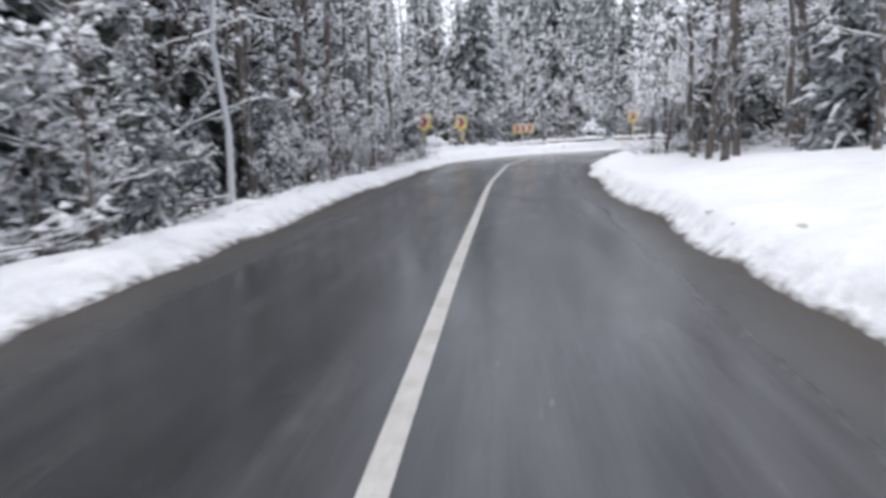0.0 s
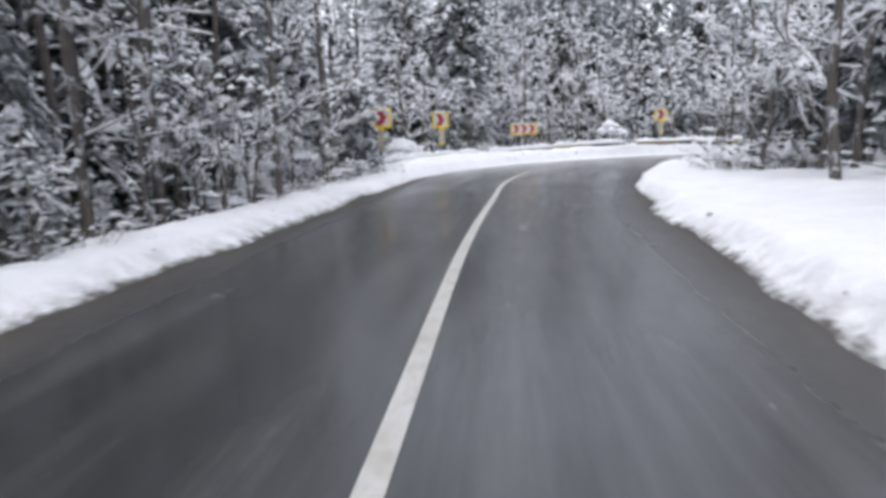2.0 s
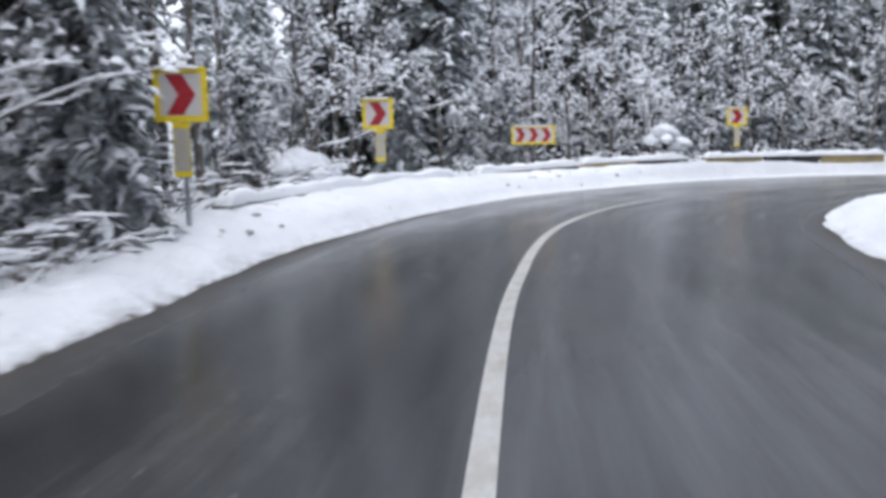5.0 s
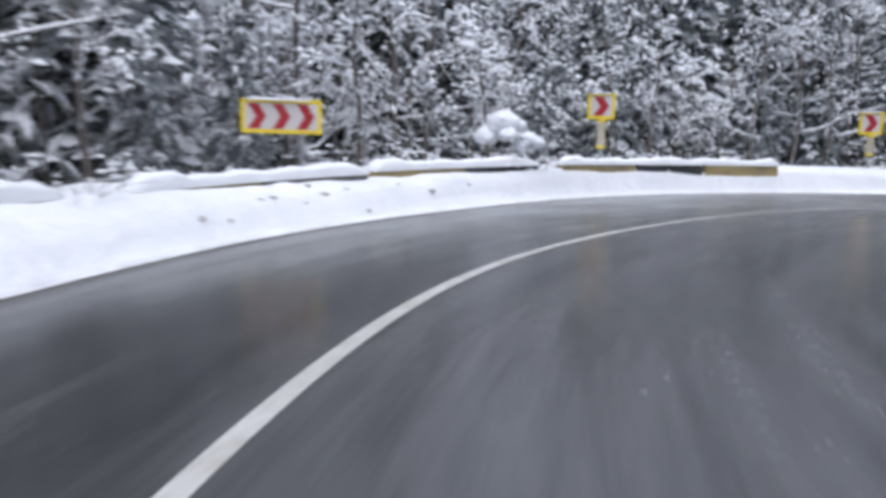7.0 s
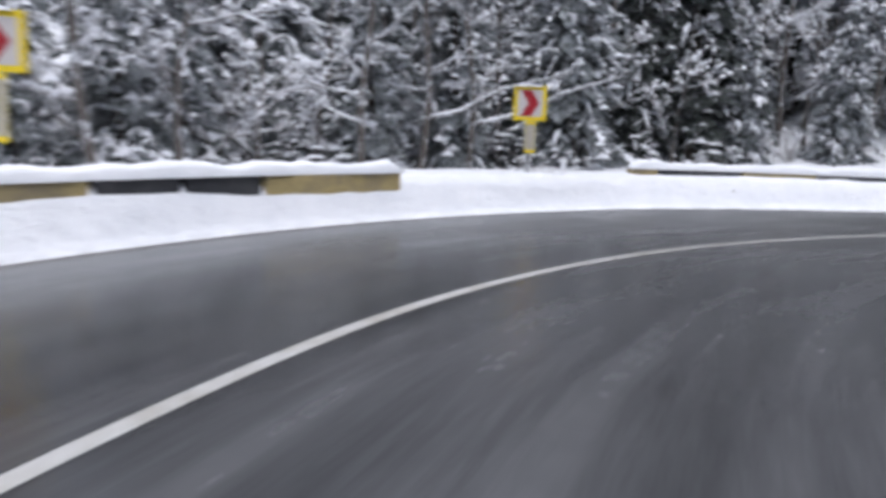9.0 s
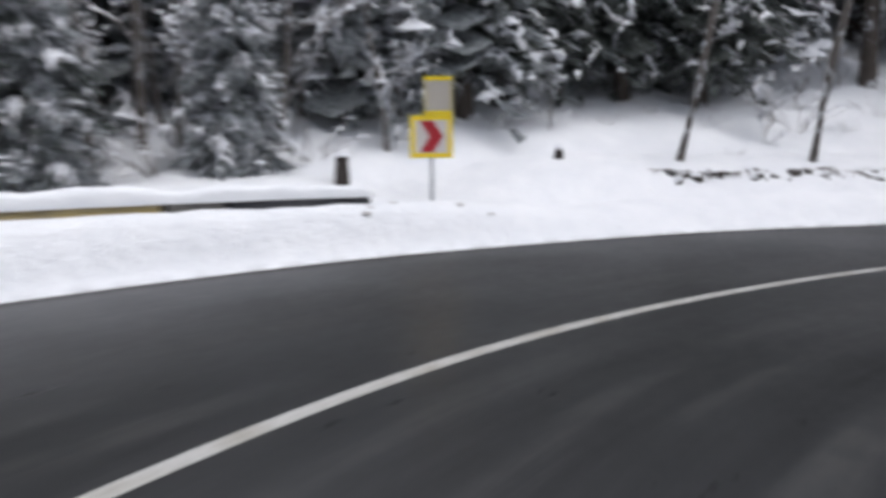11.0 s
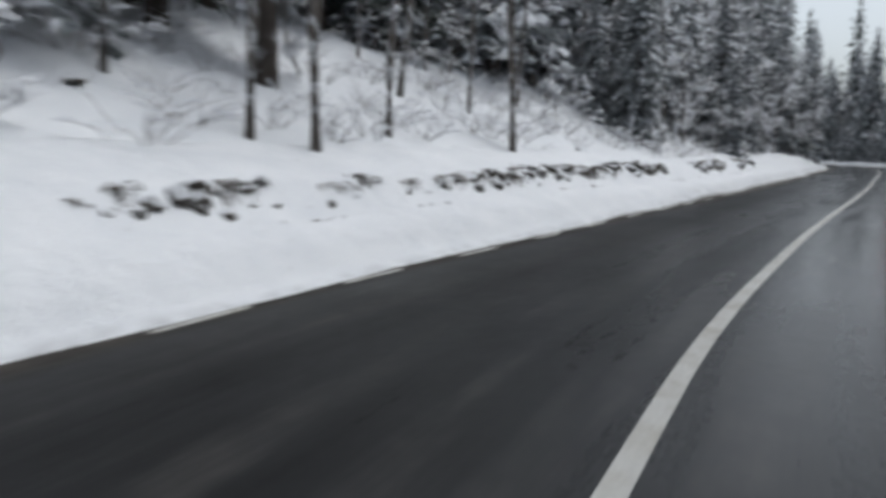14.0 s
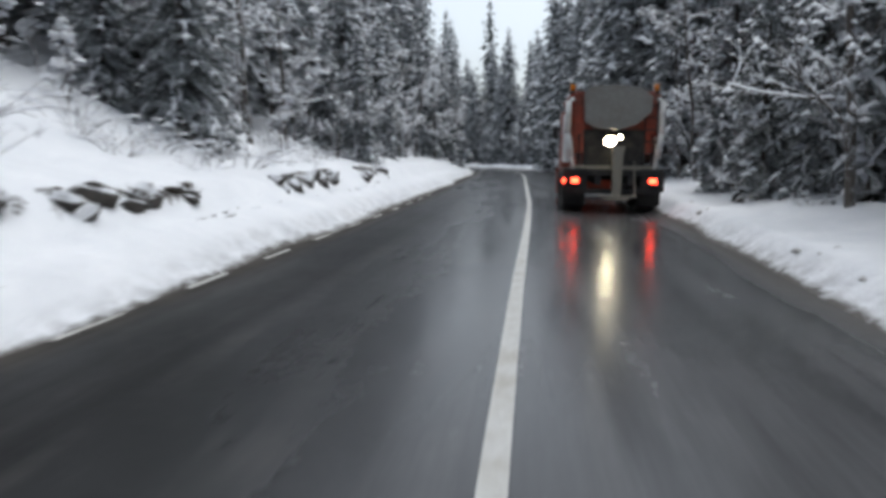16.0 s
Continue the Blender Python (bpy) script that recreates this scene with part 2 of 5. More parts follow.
def sm(a, b, x):
    u = np.clip((x - a) / (b - a), 0, 1)
    return u * u * (3 - 2 * u)


LATTICE = np.random.RandomState(7).rand(256, 256)


def rough_field(x, y, size, k=0):
    """Smooth random values between 0 and 1 that change over size metres."""
    u, v = np.asarray(x) / size + 31.7 * k + 500, np.asarray(y) / size + 17.3 * k + 500
    i, j = np.floor(u).astype(int), np.floor(v).astype(int)
    f, g = u - i, v - j
    f, g = f * f * (3 - 2 * f), g * g * (3 - 2 * g)
    t = lambda a, b: LATTICE[a % 256, b % 256]
    return (t(i, j) * (1 - f) + t(i + 1, j) * f) * (1 - g) + (t(i, j + 1) * (1 - f) + t(i + 1, j + 1) * f) * g


def wall_offset(s):
    """Distance of the parapets from the centre line."""
    return np.interp(s, (40, 48, 58.6, 65.4, 70.5, 76.5), (4.62, 4.65, 4.9, 5.22, 5.85, 5.4))


def wall_foot(s):
    """Height of the ploughed snow against the parapets."""
    return np.interp(s, (36, 40, 46, 48, 53, 58, 65, 70, 76, 82), (0.44, 0.55, 0.58, 0.56, 0.62, 0.68, 0.70, 0.74, 0.68, 0.45))


def rise(s, off, x, y):
    """Height of the snow beside the road."""
    s, off = np.asarray(s, float), np.asarray(off, float)
    d = np.where(off > 0, off - edge_left(s), -off - edge_right(s))
    up3 = sm(68, 80, s)
    mid = sm(34, 42, s)
    shelf = sm(0, 0.5, d)
    l1 = 0.17 * shelf + 0.03 * sm(0.4, 1.0, d) - 0.40 * np.clip(d - 1.15, 0, 2.4) - 0.14 * np.clip(d - 3.55, 0, 60) + 0.30 * np.clip(d - 90, 0, 300)
    gap = np.maximum(wall_offset(s) - 0.15 - edge_left(s), 0.25)
    l2 = wall_foot(s) * (0.45 * sm(0, 0.35, d) + 0.55 * sm(0.1, 1.0, d / gap)) - 0.40 * np.clip(d - 2.6, 0, 10) + 0.40 * np.clip(d - 22, 0, 150)
    step = 1.05 + 0.45 * (1 - sm(85, 90, s))
    l3 = 0.24 * shelf + 0.24 * sm(0.2, 1.0, d) + 0.46 * sm(step, step + 0.6, d) + 0.30 * sm(step + 0.6, 3.2, d) + 0.48 * np.clip(d - 3.2, 0, 90)
    l3 = l3 - 0.6 * np.exp(-(((s - 78.1) / 1.2) ** 2)) * sm(0.9, 1.6, d) * (1 - sm(2.9, 4.6, d))
    left = l3 * up3 + (1 - up3) * (l2 * mid + l1 * (1 - mid))
    piled = wall_foot(s) * (0.45 * sm(0, 0.35, d) + 0.55 * sm(0.1, 1.0, d / gap)) * mid * (1 - sm(77, 84, s))
    left = np.where((d < 2.4), np.maximum(left, piled), left)
    leg2 = sm(60, 90, s)
    tip = sm(16, 30, s)
    right = (1 - leg2) * ((0.30 - 0.10 * tip) * shelf + (0.55 - 0.33 * tip) * sm(0.6, 4, d) + 0.10 * np.clip(d - 4, 0, 80)) + leg2 * (
        0.30 * shelf + 0.28 * sm(0.6, 3, d) + 0.10 * np.clip(d - 4, 0, 80))
    z = np.where(off > 0, left, right)
    lump = (rough_field(x, y, 2.3) - 0.5) * (0.22 - 0.12 * mid * (off > 0)) + (rough_field(x, y, 0.8, 3) - 0.5) * 0.10 + (rough_field(x, y, 9, 5) - 0.5) * 0.6 * sm(4, 12, d)
    lump = lump + up3 * (off > 0) * (rough_field(x, y, 1.3, 15) - 0.5) * 0.26 * sm(3.0, 4.6, d)
    far = sm(40, 160, d)
    return z + lump * sm(0.1, 1.5, d) + far * (rough_field(x, y, 70, 8) - 0.4) * 26


def height(x, y):
    s, off = along([(x, y)])
    return float(rise(s, off, np.array([x]), np.array([y]))[0])


def link_mesh(name, verts, faces, mats, index=None, uv=None, smooth=True):
    me = bpy.data.meshes.new(name)
    me.from_pydata(verts, [], faces)
    for m in mats:
        me.materials.append(m)
    if index is not None:
        me.polygons.foreach_set("material_index", np.asarray(index, np.int32))
    if smooth:
        me.polygons.foreach_set("use_smooth", np.ones(len(me.polygons), bool))
    if uv is not None:
        loops = np.empty(len(me.loops), np.int32)
        me.loops.foreach_get("vertex_index", loops)
        me.uv_layers.new(name="UVMap").data.foreach_set("uv", np.asarray(uv, np.float32)[loops].ravel())
    me.update()
    return me


def grid_faces(rows, cols, flip=False):
    f = []
    for i in range(rows - 1):
        for j in range(cols - 1):
            a = i * cols + j
            q = (a, a + 1, a + cols + 1, a + cols)
            f.append(q[::-1] if flip else q)
    return f


def ribbon(name, ss, offs, zs, mat, uv=None):
    """A surface swept along the road: offs and zs are arrays of len(ss) rows."""
    rows, cols = offs.shape
    p = at(np.repeat(ss[:, None], cols, 1), offs)
    v = np.concatenate([p, zs[..., None]], -1).reshape(-1, 3)
    flip = offs[0, 0] < offs[0, -1]
    return new(name, link_mesh(name, v.tolist(), grid_faces(rows, cols, flip), [mat], uv=uv))


# ---- ground, road, ploughed banks ----


def spaced(lo, hi, step, far):
    core = list(np.arange(lo, hi, step))
    a, b, g = [], [], step
    x = lo
    while x > lo - far:
        g *= 1.16
        x -= g
        a.append(x)
    g, x = step, core[-1]
    while x < hi + far:
        g *= 1.16
        x += g
        b.append(x)
    return np.array(a[::-1] + core + b)


def build_ground():
    gx, gy = spaced(-26, 66, 0.55, 900), spaced(-30, 76, 0.55, 900)
    X, Y = np.meshgrid(gx, gy)
    x, y = X.ravel(), Y.ravel()
    s, off = along(np.stack([x, y], -1))
    d = np.where(off > 0, off - edge_left(s), -off - edge_right(s))
    z = rise(s, off, x, y) - 0.10 * (1 - sm(2.2, 3.4, d))
    z = np.where(d < 0.5, -0.3, z)
    ob = new("ground", link_mesh("ground", np.stack([x, y, z], -1).tolist(), grid_faces(len(gy), len(gx)), [SNOW]))
    return tagged(ob, "deep fresh snow covering the forest floor and slopes", "snow", kind="structure")


def build_road():
    ss = np.arange(-66, 246, 0.5)
    u = np.linspace(0, 1, 15)
    lo, hi = -edge_right(ss) - 0.5, edge_left(ss) + 0.5
    offs = lo[:, None] + (hi - lo)[:, None] * u
    dist = (np.minimum(offs - lo[:, None], hi[:, None] - offs) - 0.5) * np.interp(ss, (30, 50, 100, 110), (1, 2.4, 2.2, 1.4))[:, None]
    ob = ribbon("road", ss, offs, np.zeros_like(offs), ASPHALT, uv=np.stack([offs.ravel(), dist.ravel()], -1))
    loops = np.empty(len(ob.data.loops), np.int32)
    ob.data.loops.foreach_get("vertex_index", loops)
    way = np.stack([np.repeat(ss, len(u)), np.zeros(offs.size)], -1)
    ob.data.uv_layers.new(name="Along").data.foreach_set("uv", way.astype(np.float32)[loops].ravel())
    return tagged(ob, "wet dark grey asphalt road with dirty edges", "road", kind="structure")


def build_bank(side):
    ss = np.arange(-58, 240, 0.3)
    dd = np.array([-0.22, -0.12, -0.02, 0.08, 0.2, 0.36, 0.55, 0.8, 1.1, 1.5, 2.0, 2.6, 3.3, 3.9])
    edge = edge_left(ss) if side > 0 else edge_right(ss)
    wob = (rough_field(ss, ss * 0 + side * 9, 2.6, 11) - 0.5) * 0.32 + (rough_field(ss, ss * 0 + side * 9, 0.6, 12) - 0.5) * (0.20 - 0.13 * sm(36, 56, ss))
    wob = wob * (1 - 0.7 * (sm(38, 46, ss) - sm(80, 88, ss)) * (side > 0))
    offs = side * (edge[:, None] + dd + wob[:, None] * np.clip(1.6 - dd, 0, 1.6) / 1.6)
    S = np.repeat(ss[:, None], len(dd), 1)
    p = at(S, offs)
    z = rise(S, side * (edge[:, None] + np.maximum(dd, 0.0)), p[..., 0], p[..., 1])
    crumbs = (rough_field(p[..., 0], p[..., 1], 0.35, 21) - 0.4) * (0.14 - 0.09 * (sm(40, 60, S))) * sm(-0.1, 0.2, dd) * (1 - sm(0.6, 1.5, dd))
    z = z + crumbs + 0.05 * sm(-0.2, 0.1, dd) - 0.05 * (1 - sm(-0.25, 0.0, dd)) - 0.14 * sm(3.3, 3.9, dd)
    ob = ribbon("snow_bank", ss, offs, z, BANK, uv=np.stack([S.ravel(), ((dd + np.interp(ss, (30, 46, 96, 112), (0.10, 0.16, 0.14, 0.05))[:, None]) * np.interp(ss, (30, 50, 100, 112), (1, 3, 2.5, 1))[:, None]).ravel()], -1))
    return tagged(ob, "ploughed snow bank with grit along the road edge", "snow bank", kind="structure")


build_ground()
road = build_road()
build_bank(1)
build_bank(-1)

PAINT = simple("worn_white_road_paint", (0.54, 0.535, 0.51), 0.45, vary=0.22, scale=5, dirt=(0.31, 0.285, 0.23))
ss = np.arange(-64, 244, 0.4)
line = ribbon("centre_line", ss, np.repeat([[-0.07, 0.07]], len(ss), 0), np.full((len(ss), 2), 0.005), PAINT)
tagged(line, "continuous white painted line down the middle of the road", "road marking", kind="structure")

# ---- trees ----


class Soup:
    """Collects vertices, faces and material indices of one mesh."""

    def __init__(self):
        self.v, self.f, self.m = [], [], []

    def add(self, verts, faces, mat=0):
        k = len(self.v)
        self.v.extend(verts)
        self.f.extend([tuple(i + k for i in f) for f in faces])
        self.m.extend([mat] * len(faces))

    def tube(self, path, radii, sides, mat=0, top=None):
        """A tapered tube along path; faces that look up take the material top."""
        rings = []
        for i, p in enumerate(path):
            t = (path[min(i + 1, len(path) - 1)] - path[max(i - 1, 0)]).normalized()
            a = t.cross(Vector((0, 0, 1)))
            a = a.normalized() if a.length > 0.05 else Vector((1, 0, 0))
            b = a.cross(t)
            rings.append([p + (a * math.cos(q) + b * math.sin(q)) * radii[i] for q in [math.tau * (k + 0.5) / sides for k in range(sides)]])
        k = len(self.v)
        for r in rings:
            self.v.extend(r)
        for i in range(len(path) - 1):
            level = abs((path[i + 1] - path[i]).normalized().z) < 0.85
            for j in range(sides):
                self.f.append((k + i * sides + j, k + i * sides + (j + 1) % sides, k + (i + 1) * sides + (j + 1) % sides, k + (i + 1) * sides + j))
                q = math.tau * (j + 1) / sides
                self.m.append(top if top is not None and level and math.sin(q) > 0.2 else mat)

    def lump(self, c, rx, ry, rz, rnd, mat=0, yaw=0.0):
        """An uneven snow lump of a few faces."""
        ring, v = [], []
        cs, sn = math.cos(yaw), math.sin(yaw)
        for k in range(6):
            q = math.tau * k / 6
            r = rnd.uniform(0.75, 1.2)
            x, y = math.cos(q) * rx * r, math.sin(q) * ry * r
            v.append(c + Vector((x * cs - y * sn, x * sn + y * cs, -rz * rnd.uniform(0.2, 0.5))))
        for k in range(3):
            q = math.tau * (k + rnd.uniform(0, 0.6)) / 3
            x, y = math.cos(q) * rx * 0.5, math.sin(q) * ry * 0.5
            v.append(c + Vector((x * cs - y * sn, x * sn + y * cs, rz * rnd.uniform(0.7, 1.1))))
        f = [(6, 7, 8)]
        for k in range(3):
            a, b, d = 2 * k, (2 * k + 1) % 6, (2 * k + 2) % 6
            f += [(a, b, 6 + k), (b, d, 6 + k), (d, 6 + (k + 1) % 3, 6 + k)]
        self.add(v, f, mat)

    def puff(self, c, rx, ry, rz, rnd, mat=0, yaw=0.0):
        """A small tuft of snow: a low uneven cap of five faces."""
        cs, sn = math.cos(yaw), math.sin(yaw)
        v = [c + Vector((rnd.uniform(-0.2, 0.2) * rx, rnd.uniform(-0.2, 0.2) * ry, rz))]
        for k in range(5):
            q, r = math.tau * (k + rnd.uniform(0, 0.5)) / 5, rnd.uniform(0.75, 1.2)
            x, y = math.cos(q) * rx * r, math.sin(q) * ry * r
            v.append(c + Vector((x * cs - y * sn, x * sn + y * cs, -rz * rnd.uniform(0.3, 0.8))))
        self.add(v, [(0, 1 + k, 1 + (k + 1) % 5) for k in range(5)], mat)

    def mesh(self, name, mats, smooth=True):
        me = link_mesh(name, [tuple(p) for p in self.v], self.f, mats, self.m, smooth=smooth)
        if not smooth and TREESNOW in mats:
            me.polygons.foreach_set("use_smooth", np.asarray(self.m) == mats.index(TREESNOW))
        return me


def spruce(height_m, radius, bare, rnd, laden=0.85, fine=1.0, needles=None):
    """Trunk and crown meshes of a snow-laden spruce; bare: share of the trunk below the crown."""
    trunk, crown = Soup(), Soup()
    r0 = 0.011 * height_m + 0.05
    bend = Vector((rnd.uniform(-0.2, 0.2), rnd.uniform(-0.2, 0.2), 0))
    path = [Vector((0, 0, height_m * u - 0.5 * (u == 0))) + bend * u * u for u in (0, 0.08, 0.25, 0.5, 0.75, 1.0)]
    trunk.tube(path, [r0 * 1.35, r0 * 1.05, r0 * 0.9, r0 * 0.65, r0 * 0.35, 0.02], 7)
    up = Vector((0, 0, 1))
    z = bare * height_m
    while z < height_m * 0.985:
        u = (z / height_m - bare) / (1 - bare)
        reach = radius * (1 - u) ** 0.7 * (0.7 + 0.3 * min(1, u * 6 + 0.3))
        n = 4 if fine < 0.3 or u > 0.85 else rnd.randint(5, 7)
        q0 = rnd.uniform(0, 6.28)
        for k in range(n):
            q = q0 + math.tau * k / n + rnd.uniform(-0.35, 0.35)
            L = reach * rnd.uniform(0.5, 1.15) + 0.12
            out, side = Vector((math.cos(q), math.sin(q), 0)), Vector((-math.sin(q), math.cos(q), 0))
            droop = rnd.uniform(0.45, 0.85) * (1 - 0.45 * u)
            base = Vector((0, 0, z + rnd.uniform(-0.15, 0.15))) + bend * (z / height_m) ** 2
            rod = lambda w: base + out * (L * w * (1 - 0.12 * w)) + up * (0.12 * L * w - droop * L * w * w)
            wide = 0.26 * L + 0.12
            m = max(2 if fine < 0.3 else 3, int((3.6 + 2.4 * L) * fine))
            for i in range(m):
                w = 0.18 + 0.82 * (i + rnd.random()) / m
                sgn = 1 if (i + k) % 2 else -1
                root = rod(w)
                ww = wide * (1.15 - 0.75 * abs(w - 0.45)) * rnd.uniform(0.6, 1.3)
                tip = root + side * sgn * ww + out * ww * rnd.uniform(0.25, 0.8) - up * ww * rnd.uniform(0.3, 0.8)
                hw = out * min(0.045 + 0.025 * L, 0.095) * rnd.uniform(0.7, 1.3) / fine ** 0.5
                nudge = up * rnd.uniform(-0.03, 0.03)
                fork = out * ww * rnd.uniform(0.18, 0.4)
                back = root.lerp(tip, rnd.uniform(0.75, 0.95)) - fork * 0.8
                if fine < 0.3:
                    crown.add([root - hw, root + hw, tip + hw * 0.4 + nudge, tip - hw * 0.4], [(0, 1, 2, 3) if sgn > 0 else (3, 2, 1, 0)], 0)
                else:
                    crown.add([root - hw, root + hw * 0.35, back + nudge, root - hw * 0.3, root + hw * 1.1, tip + fork * 0.6], [(0, 1, 2), (3, 4, 5)] if sgn > 0 else [(2, 1, 0), (5, 4, 3)], 0)
                down = -up * rnd.uniform(0.12, 0.34) * (0.6 + 0.3 * L)
                if i % 2:
                    crown.add([root - hw * 0.5, tip, root.lerp(tip, 0.45) + down * 0.8], [(0, 1, 2)], 0)
                if rnd.random() < laden * 0.6:
                    lift = up * (0.03 + 0.03 * rnd.random())
                    f = rnd.uniform(0.55, 1.0)
                    mid = root.lerp(tip, 0.5 * f) + lift * 1.8
                    end = root.lerp(tip, f)
                    hs = hw * rnd.uniform(0.75, 1.25) * (0.6 + 0.6 * laden)
                    quad = [root - hs + lift * 0.4, root + hs * 0.9 + lift * 0.4, mid + hs * 0.95 - up * 0.02, mid - hs * 0.8, end + lift * 0.3]
                    ff = [(0, 1, 2, 3), (3, 2, 4)]
                    crown.add(quad, ff if sgn > 0 else [t[::-1] for t in ff], 1)
            if rnd.random() < laden:
                w0, w1 = rnd.uniform(0.25, 0.5), rnd.uniform(0.75, 1.02)
                a, c, b = rod(w0) + up * 0.05, rod((w0 + w1) / 2) + up * 0.09, rod(w1) + up * 0.03
                h = side * (0.04 + 0.025 * L)
                crown.add([a, c - h, c + up * 0.04, c + h, b, b - up * 0.06], [(0, 1, 2), (0, 2, 3), (1, 5, 4), (1, 4, 2), (2, 4, 3), (3, 4, 5)], 1)
            # soft pads of snow pressed onto the bough
            for i in range(0 if fine < 0.3 else rnd.choice((1, 2, 2, 3) if L > 0.8 else (0, 1, 1))):
                if rnd.random() < laden:
                    w = rnd.uniform(0.35, 1.0)
                    pad = min(0.34, 0.09 + 0.085 * L) * rnd.uniform(0.6, 1.25) / fine ** 0.3
                    c = rod(w) + side * rnd.uniform(-0.7, 0.7) * wide * (1.1 - 0.6 * w) + up * (0.02 - 0.3 * pad * rnd.random())
                    crown.puff(c, pad * rnd.uniform(0.9, 1.5), pad * rnd.uniform(0.55, 0.9), pad * rnd.uniform(0.3, 0.5), rnd, 1, q + rnd.uniform(-0.5, 0.5))
        z += rnd.uniform(0.34, 0.5) * (0.75 + height_m / 40) * (1 - 0.4 * max(0, u)) / fine ** 0.4
    # the dark inner mass of needles and dead twigs
    for k in range(int(height_m * 1.6)):
        u = (k + rnd.random()) / int(height_m * 1.6)
        z = height_m * (bare + (1 - bare) * u * 0.97)
        reach = radius * (1 - u) ** 0.8 * 0.5 + 0.05
        q = rnd.uniform(0, 6.28)
        c = Vector((0, 0, z)) + bend * (z / height_m) ** 2
        for j in range(3):
            out = Vector((math.cos(q + 2.1 * j), math.sin(q + 2.1 * j), 0))
            side = Vector((-out.y, out.x, 0))
            crown.add([c + up * 0.5, c + out * reach - side * reach * 0.55 - up * 0.35, c + out * reach * 1.15 - up * 0.65, c + out * reach + side * reach * 0.55 - up * 0.3], [(0, 1, 2), (0, 2, 3)], 0)
    crown.lump(Vector((bend.x, bend.y, height_m)), 0.07, 0.07, 0.2, rnd, 1)
    return trunk.mesh("trunk", [BARK]), crown.mesh("crown", [needles or FROST_HAZED, TREESNOW], False)


def broadleaf(height_m, spread, rnd, bare=0.25, lean=0.1, twigs=4, thick=1.0, crooked=0.14, tufts=0.6):
    """Bare deciduous tree with snow lying on its limbs and twigs."""
    trunk, crown = Soup(), Soup()
    r0 = (0.011 * height_m + 0.02) * thick
    q = rnd.uniform(0, 6.28)
    tilt = Vector((math.cos(q), math.sin(q), 0)) * lean
    path = [Vector((0, 0, height_m * 0.92 * u - 0.4 * (u == 0))) + tilt * height_m * u + Vector((rnd.uniform(-1, 1), rnd.uniform(-1, 1), 0)) * crooked * (0 < u < 1) for u in (0, 0.2, 0.4, 0.6, 0.8, 1.0)]
    trunk.tube(path, [r0 * 1.35, r0, r0 * 0.85, r0 * 0.6, r0 * 0.35, 0.02], 7)

    def point(u):
        k = min(4, int(u * 5))
        return path[k].lerp(path[k + 1], u * 5 - k)

    def limb(p, way, L, r, level):
        n = (1, 2, 3)[level]
        pts = [p]
        for k in range(n):
            way = (way + Vector((rnd.uniform(-0.35, 0.35), rnd.uniform(-0.35, 0.35), rnd.uniform(-0.18, 0.24)))).normalized()
            pts.append(pts[-1] + way * L / n)
        radii = [r * (1 - 0.65 * k / n) for k in range(n + 1)]
        crown.tube(pts, radii, 3, 0)
        # a ridge of snow along the upper side
        if abs(way.z) < 0.93 and (level or rnd.random() < 0.55):
            flat = Vector((-way.y, way.x, 0))
            flat = flat.normalized() if flat.length > 0.01 else Vector((1, 0, 0))
            deep = rnd.uniform(0.012, 0.03) + r * 0.25
            vs, fs = [], []
            for k, (pt, rr) in enumerate(zip(pts, radii)):
                w = (rr * 0.9 + rnd.uniform(0.005, 0.02)) * (0.6 if k in (0, n) else 1)
                vs += [pt - flat * w + Vector((0, 0, rr * 0.2)), pt + Vector((0, 0, rr + deep * (0.5 if k in (0, n) else rnd.uniform(0.7, 1.2)))), pt + flat * w + Vector((0, 0, rr * 0.2))]
                if k:
                    b = 3 * k
                    fs += [(b - 3, b, b + 1, b - 2), (b - 2, b + 1, b + 2, b - 1)]
            crown.add(vs, [f[::-1] for f in fs], 1)
        if level < 2:
            for k in range(3 if level else 2):
                if rnd.random() < tufts:
                    a = pts[rnd.randint(1, n)].lerp(pts[rnd.randint(1, n)], 0.4)
                    size = rnd.uniform(0.035, 0.10) * (1.15 if level else 0.9)
                    crown.puff(a + Vector((0, 0, size * 0.25)), size * rnd.uniform(1.0, 1.7), size * rnd.uniform(0.7, 1.0), size * rnd.uniform(0.6, 0.9), rnd, 1, math.atan2(way.y, way.x))
        if level > 0:
            for k in range(twigs):
                u = rnd.uniform(0.2, 1.0)
                i = min(n - 1, int(u * n))
                b = pts[i].lerp(pts[i + 1], u * n - i)
                w = (way + Vector((rnd.uniform(-1, 1), rnd.uniform(-1, 1), rnd.uniform(-0.4, 0.8)))).normalized()
                limb(b, w, L * rnd.uniform(0.38, 0.62), max(0.007, r * 0.5), level - 1)

    n = int(height_m * 1.0) + 5
    for k in range(n):
        u = bare + (0.98 - bare) * (k + rnd.random()) / n
        q = rnd.uniform(0, 6.28)
        L = spread * (1 - 0.62 * u) * rnd.uniform(0.55, 1.1)
        limb(point(u), Vector((math.cos(q), math.sin(q), rnd.uniform(0.1, 1.0))).normalized(), L, 0.014 * L + 0.009, 2)
    return trunk.mesh("trunk", [GREYBARK]), crown.mesh("crown", [GREYBARK, TREESNOW], False)


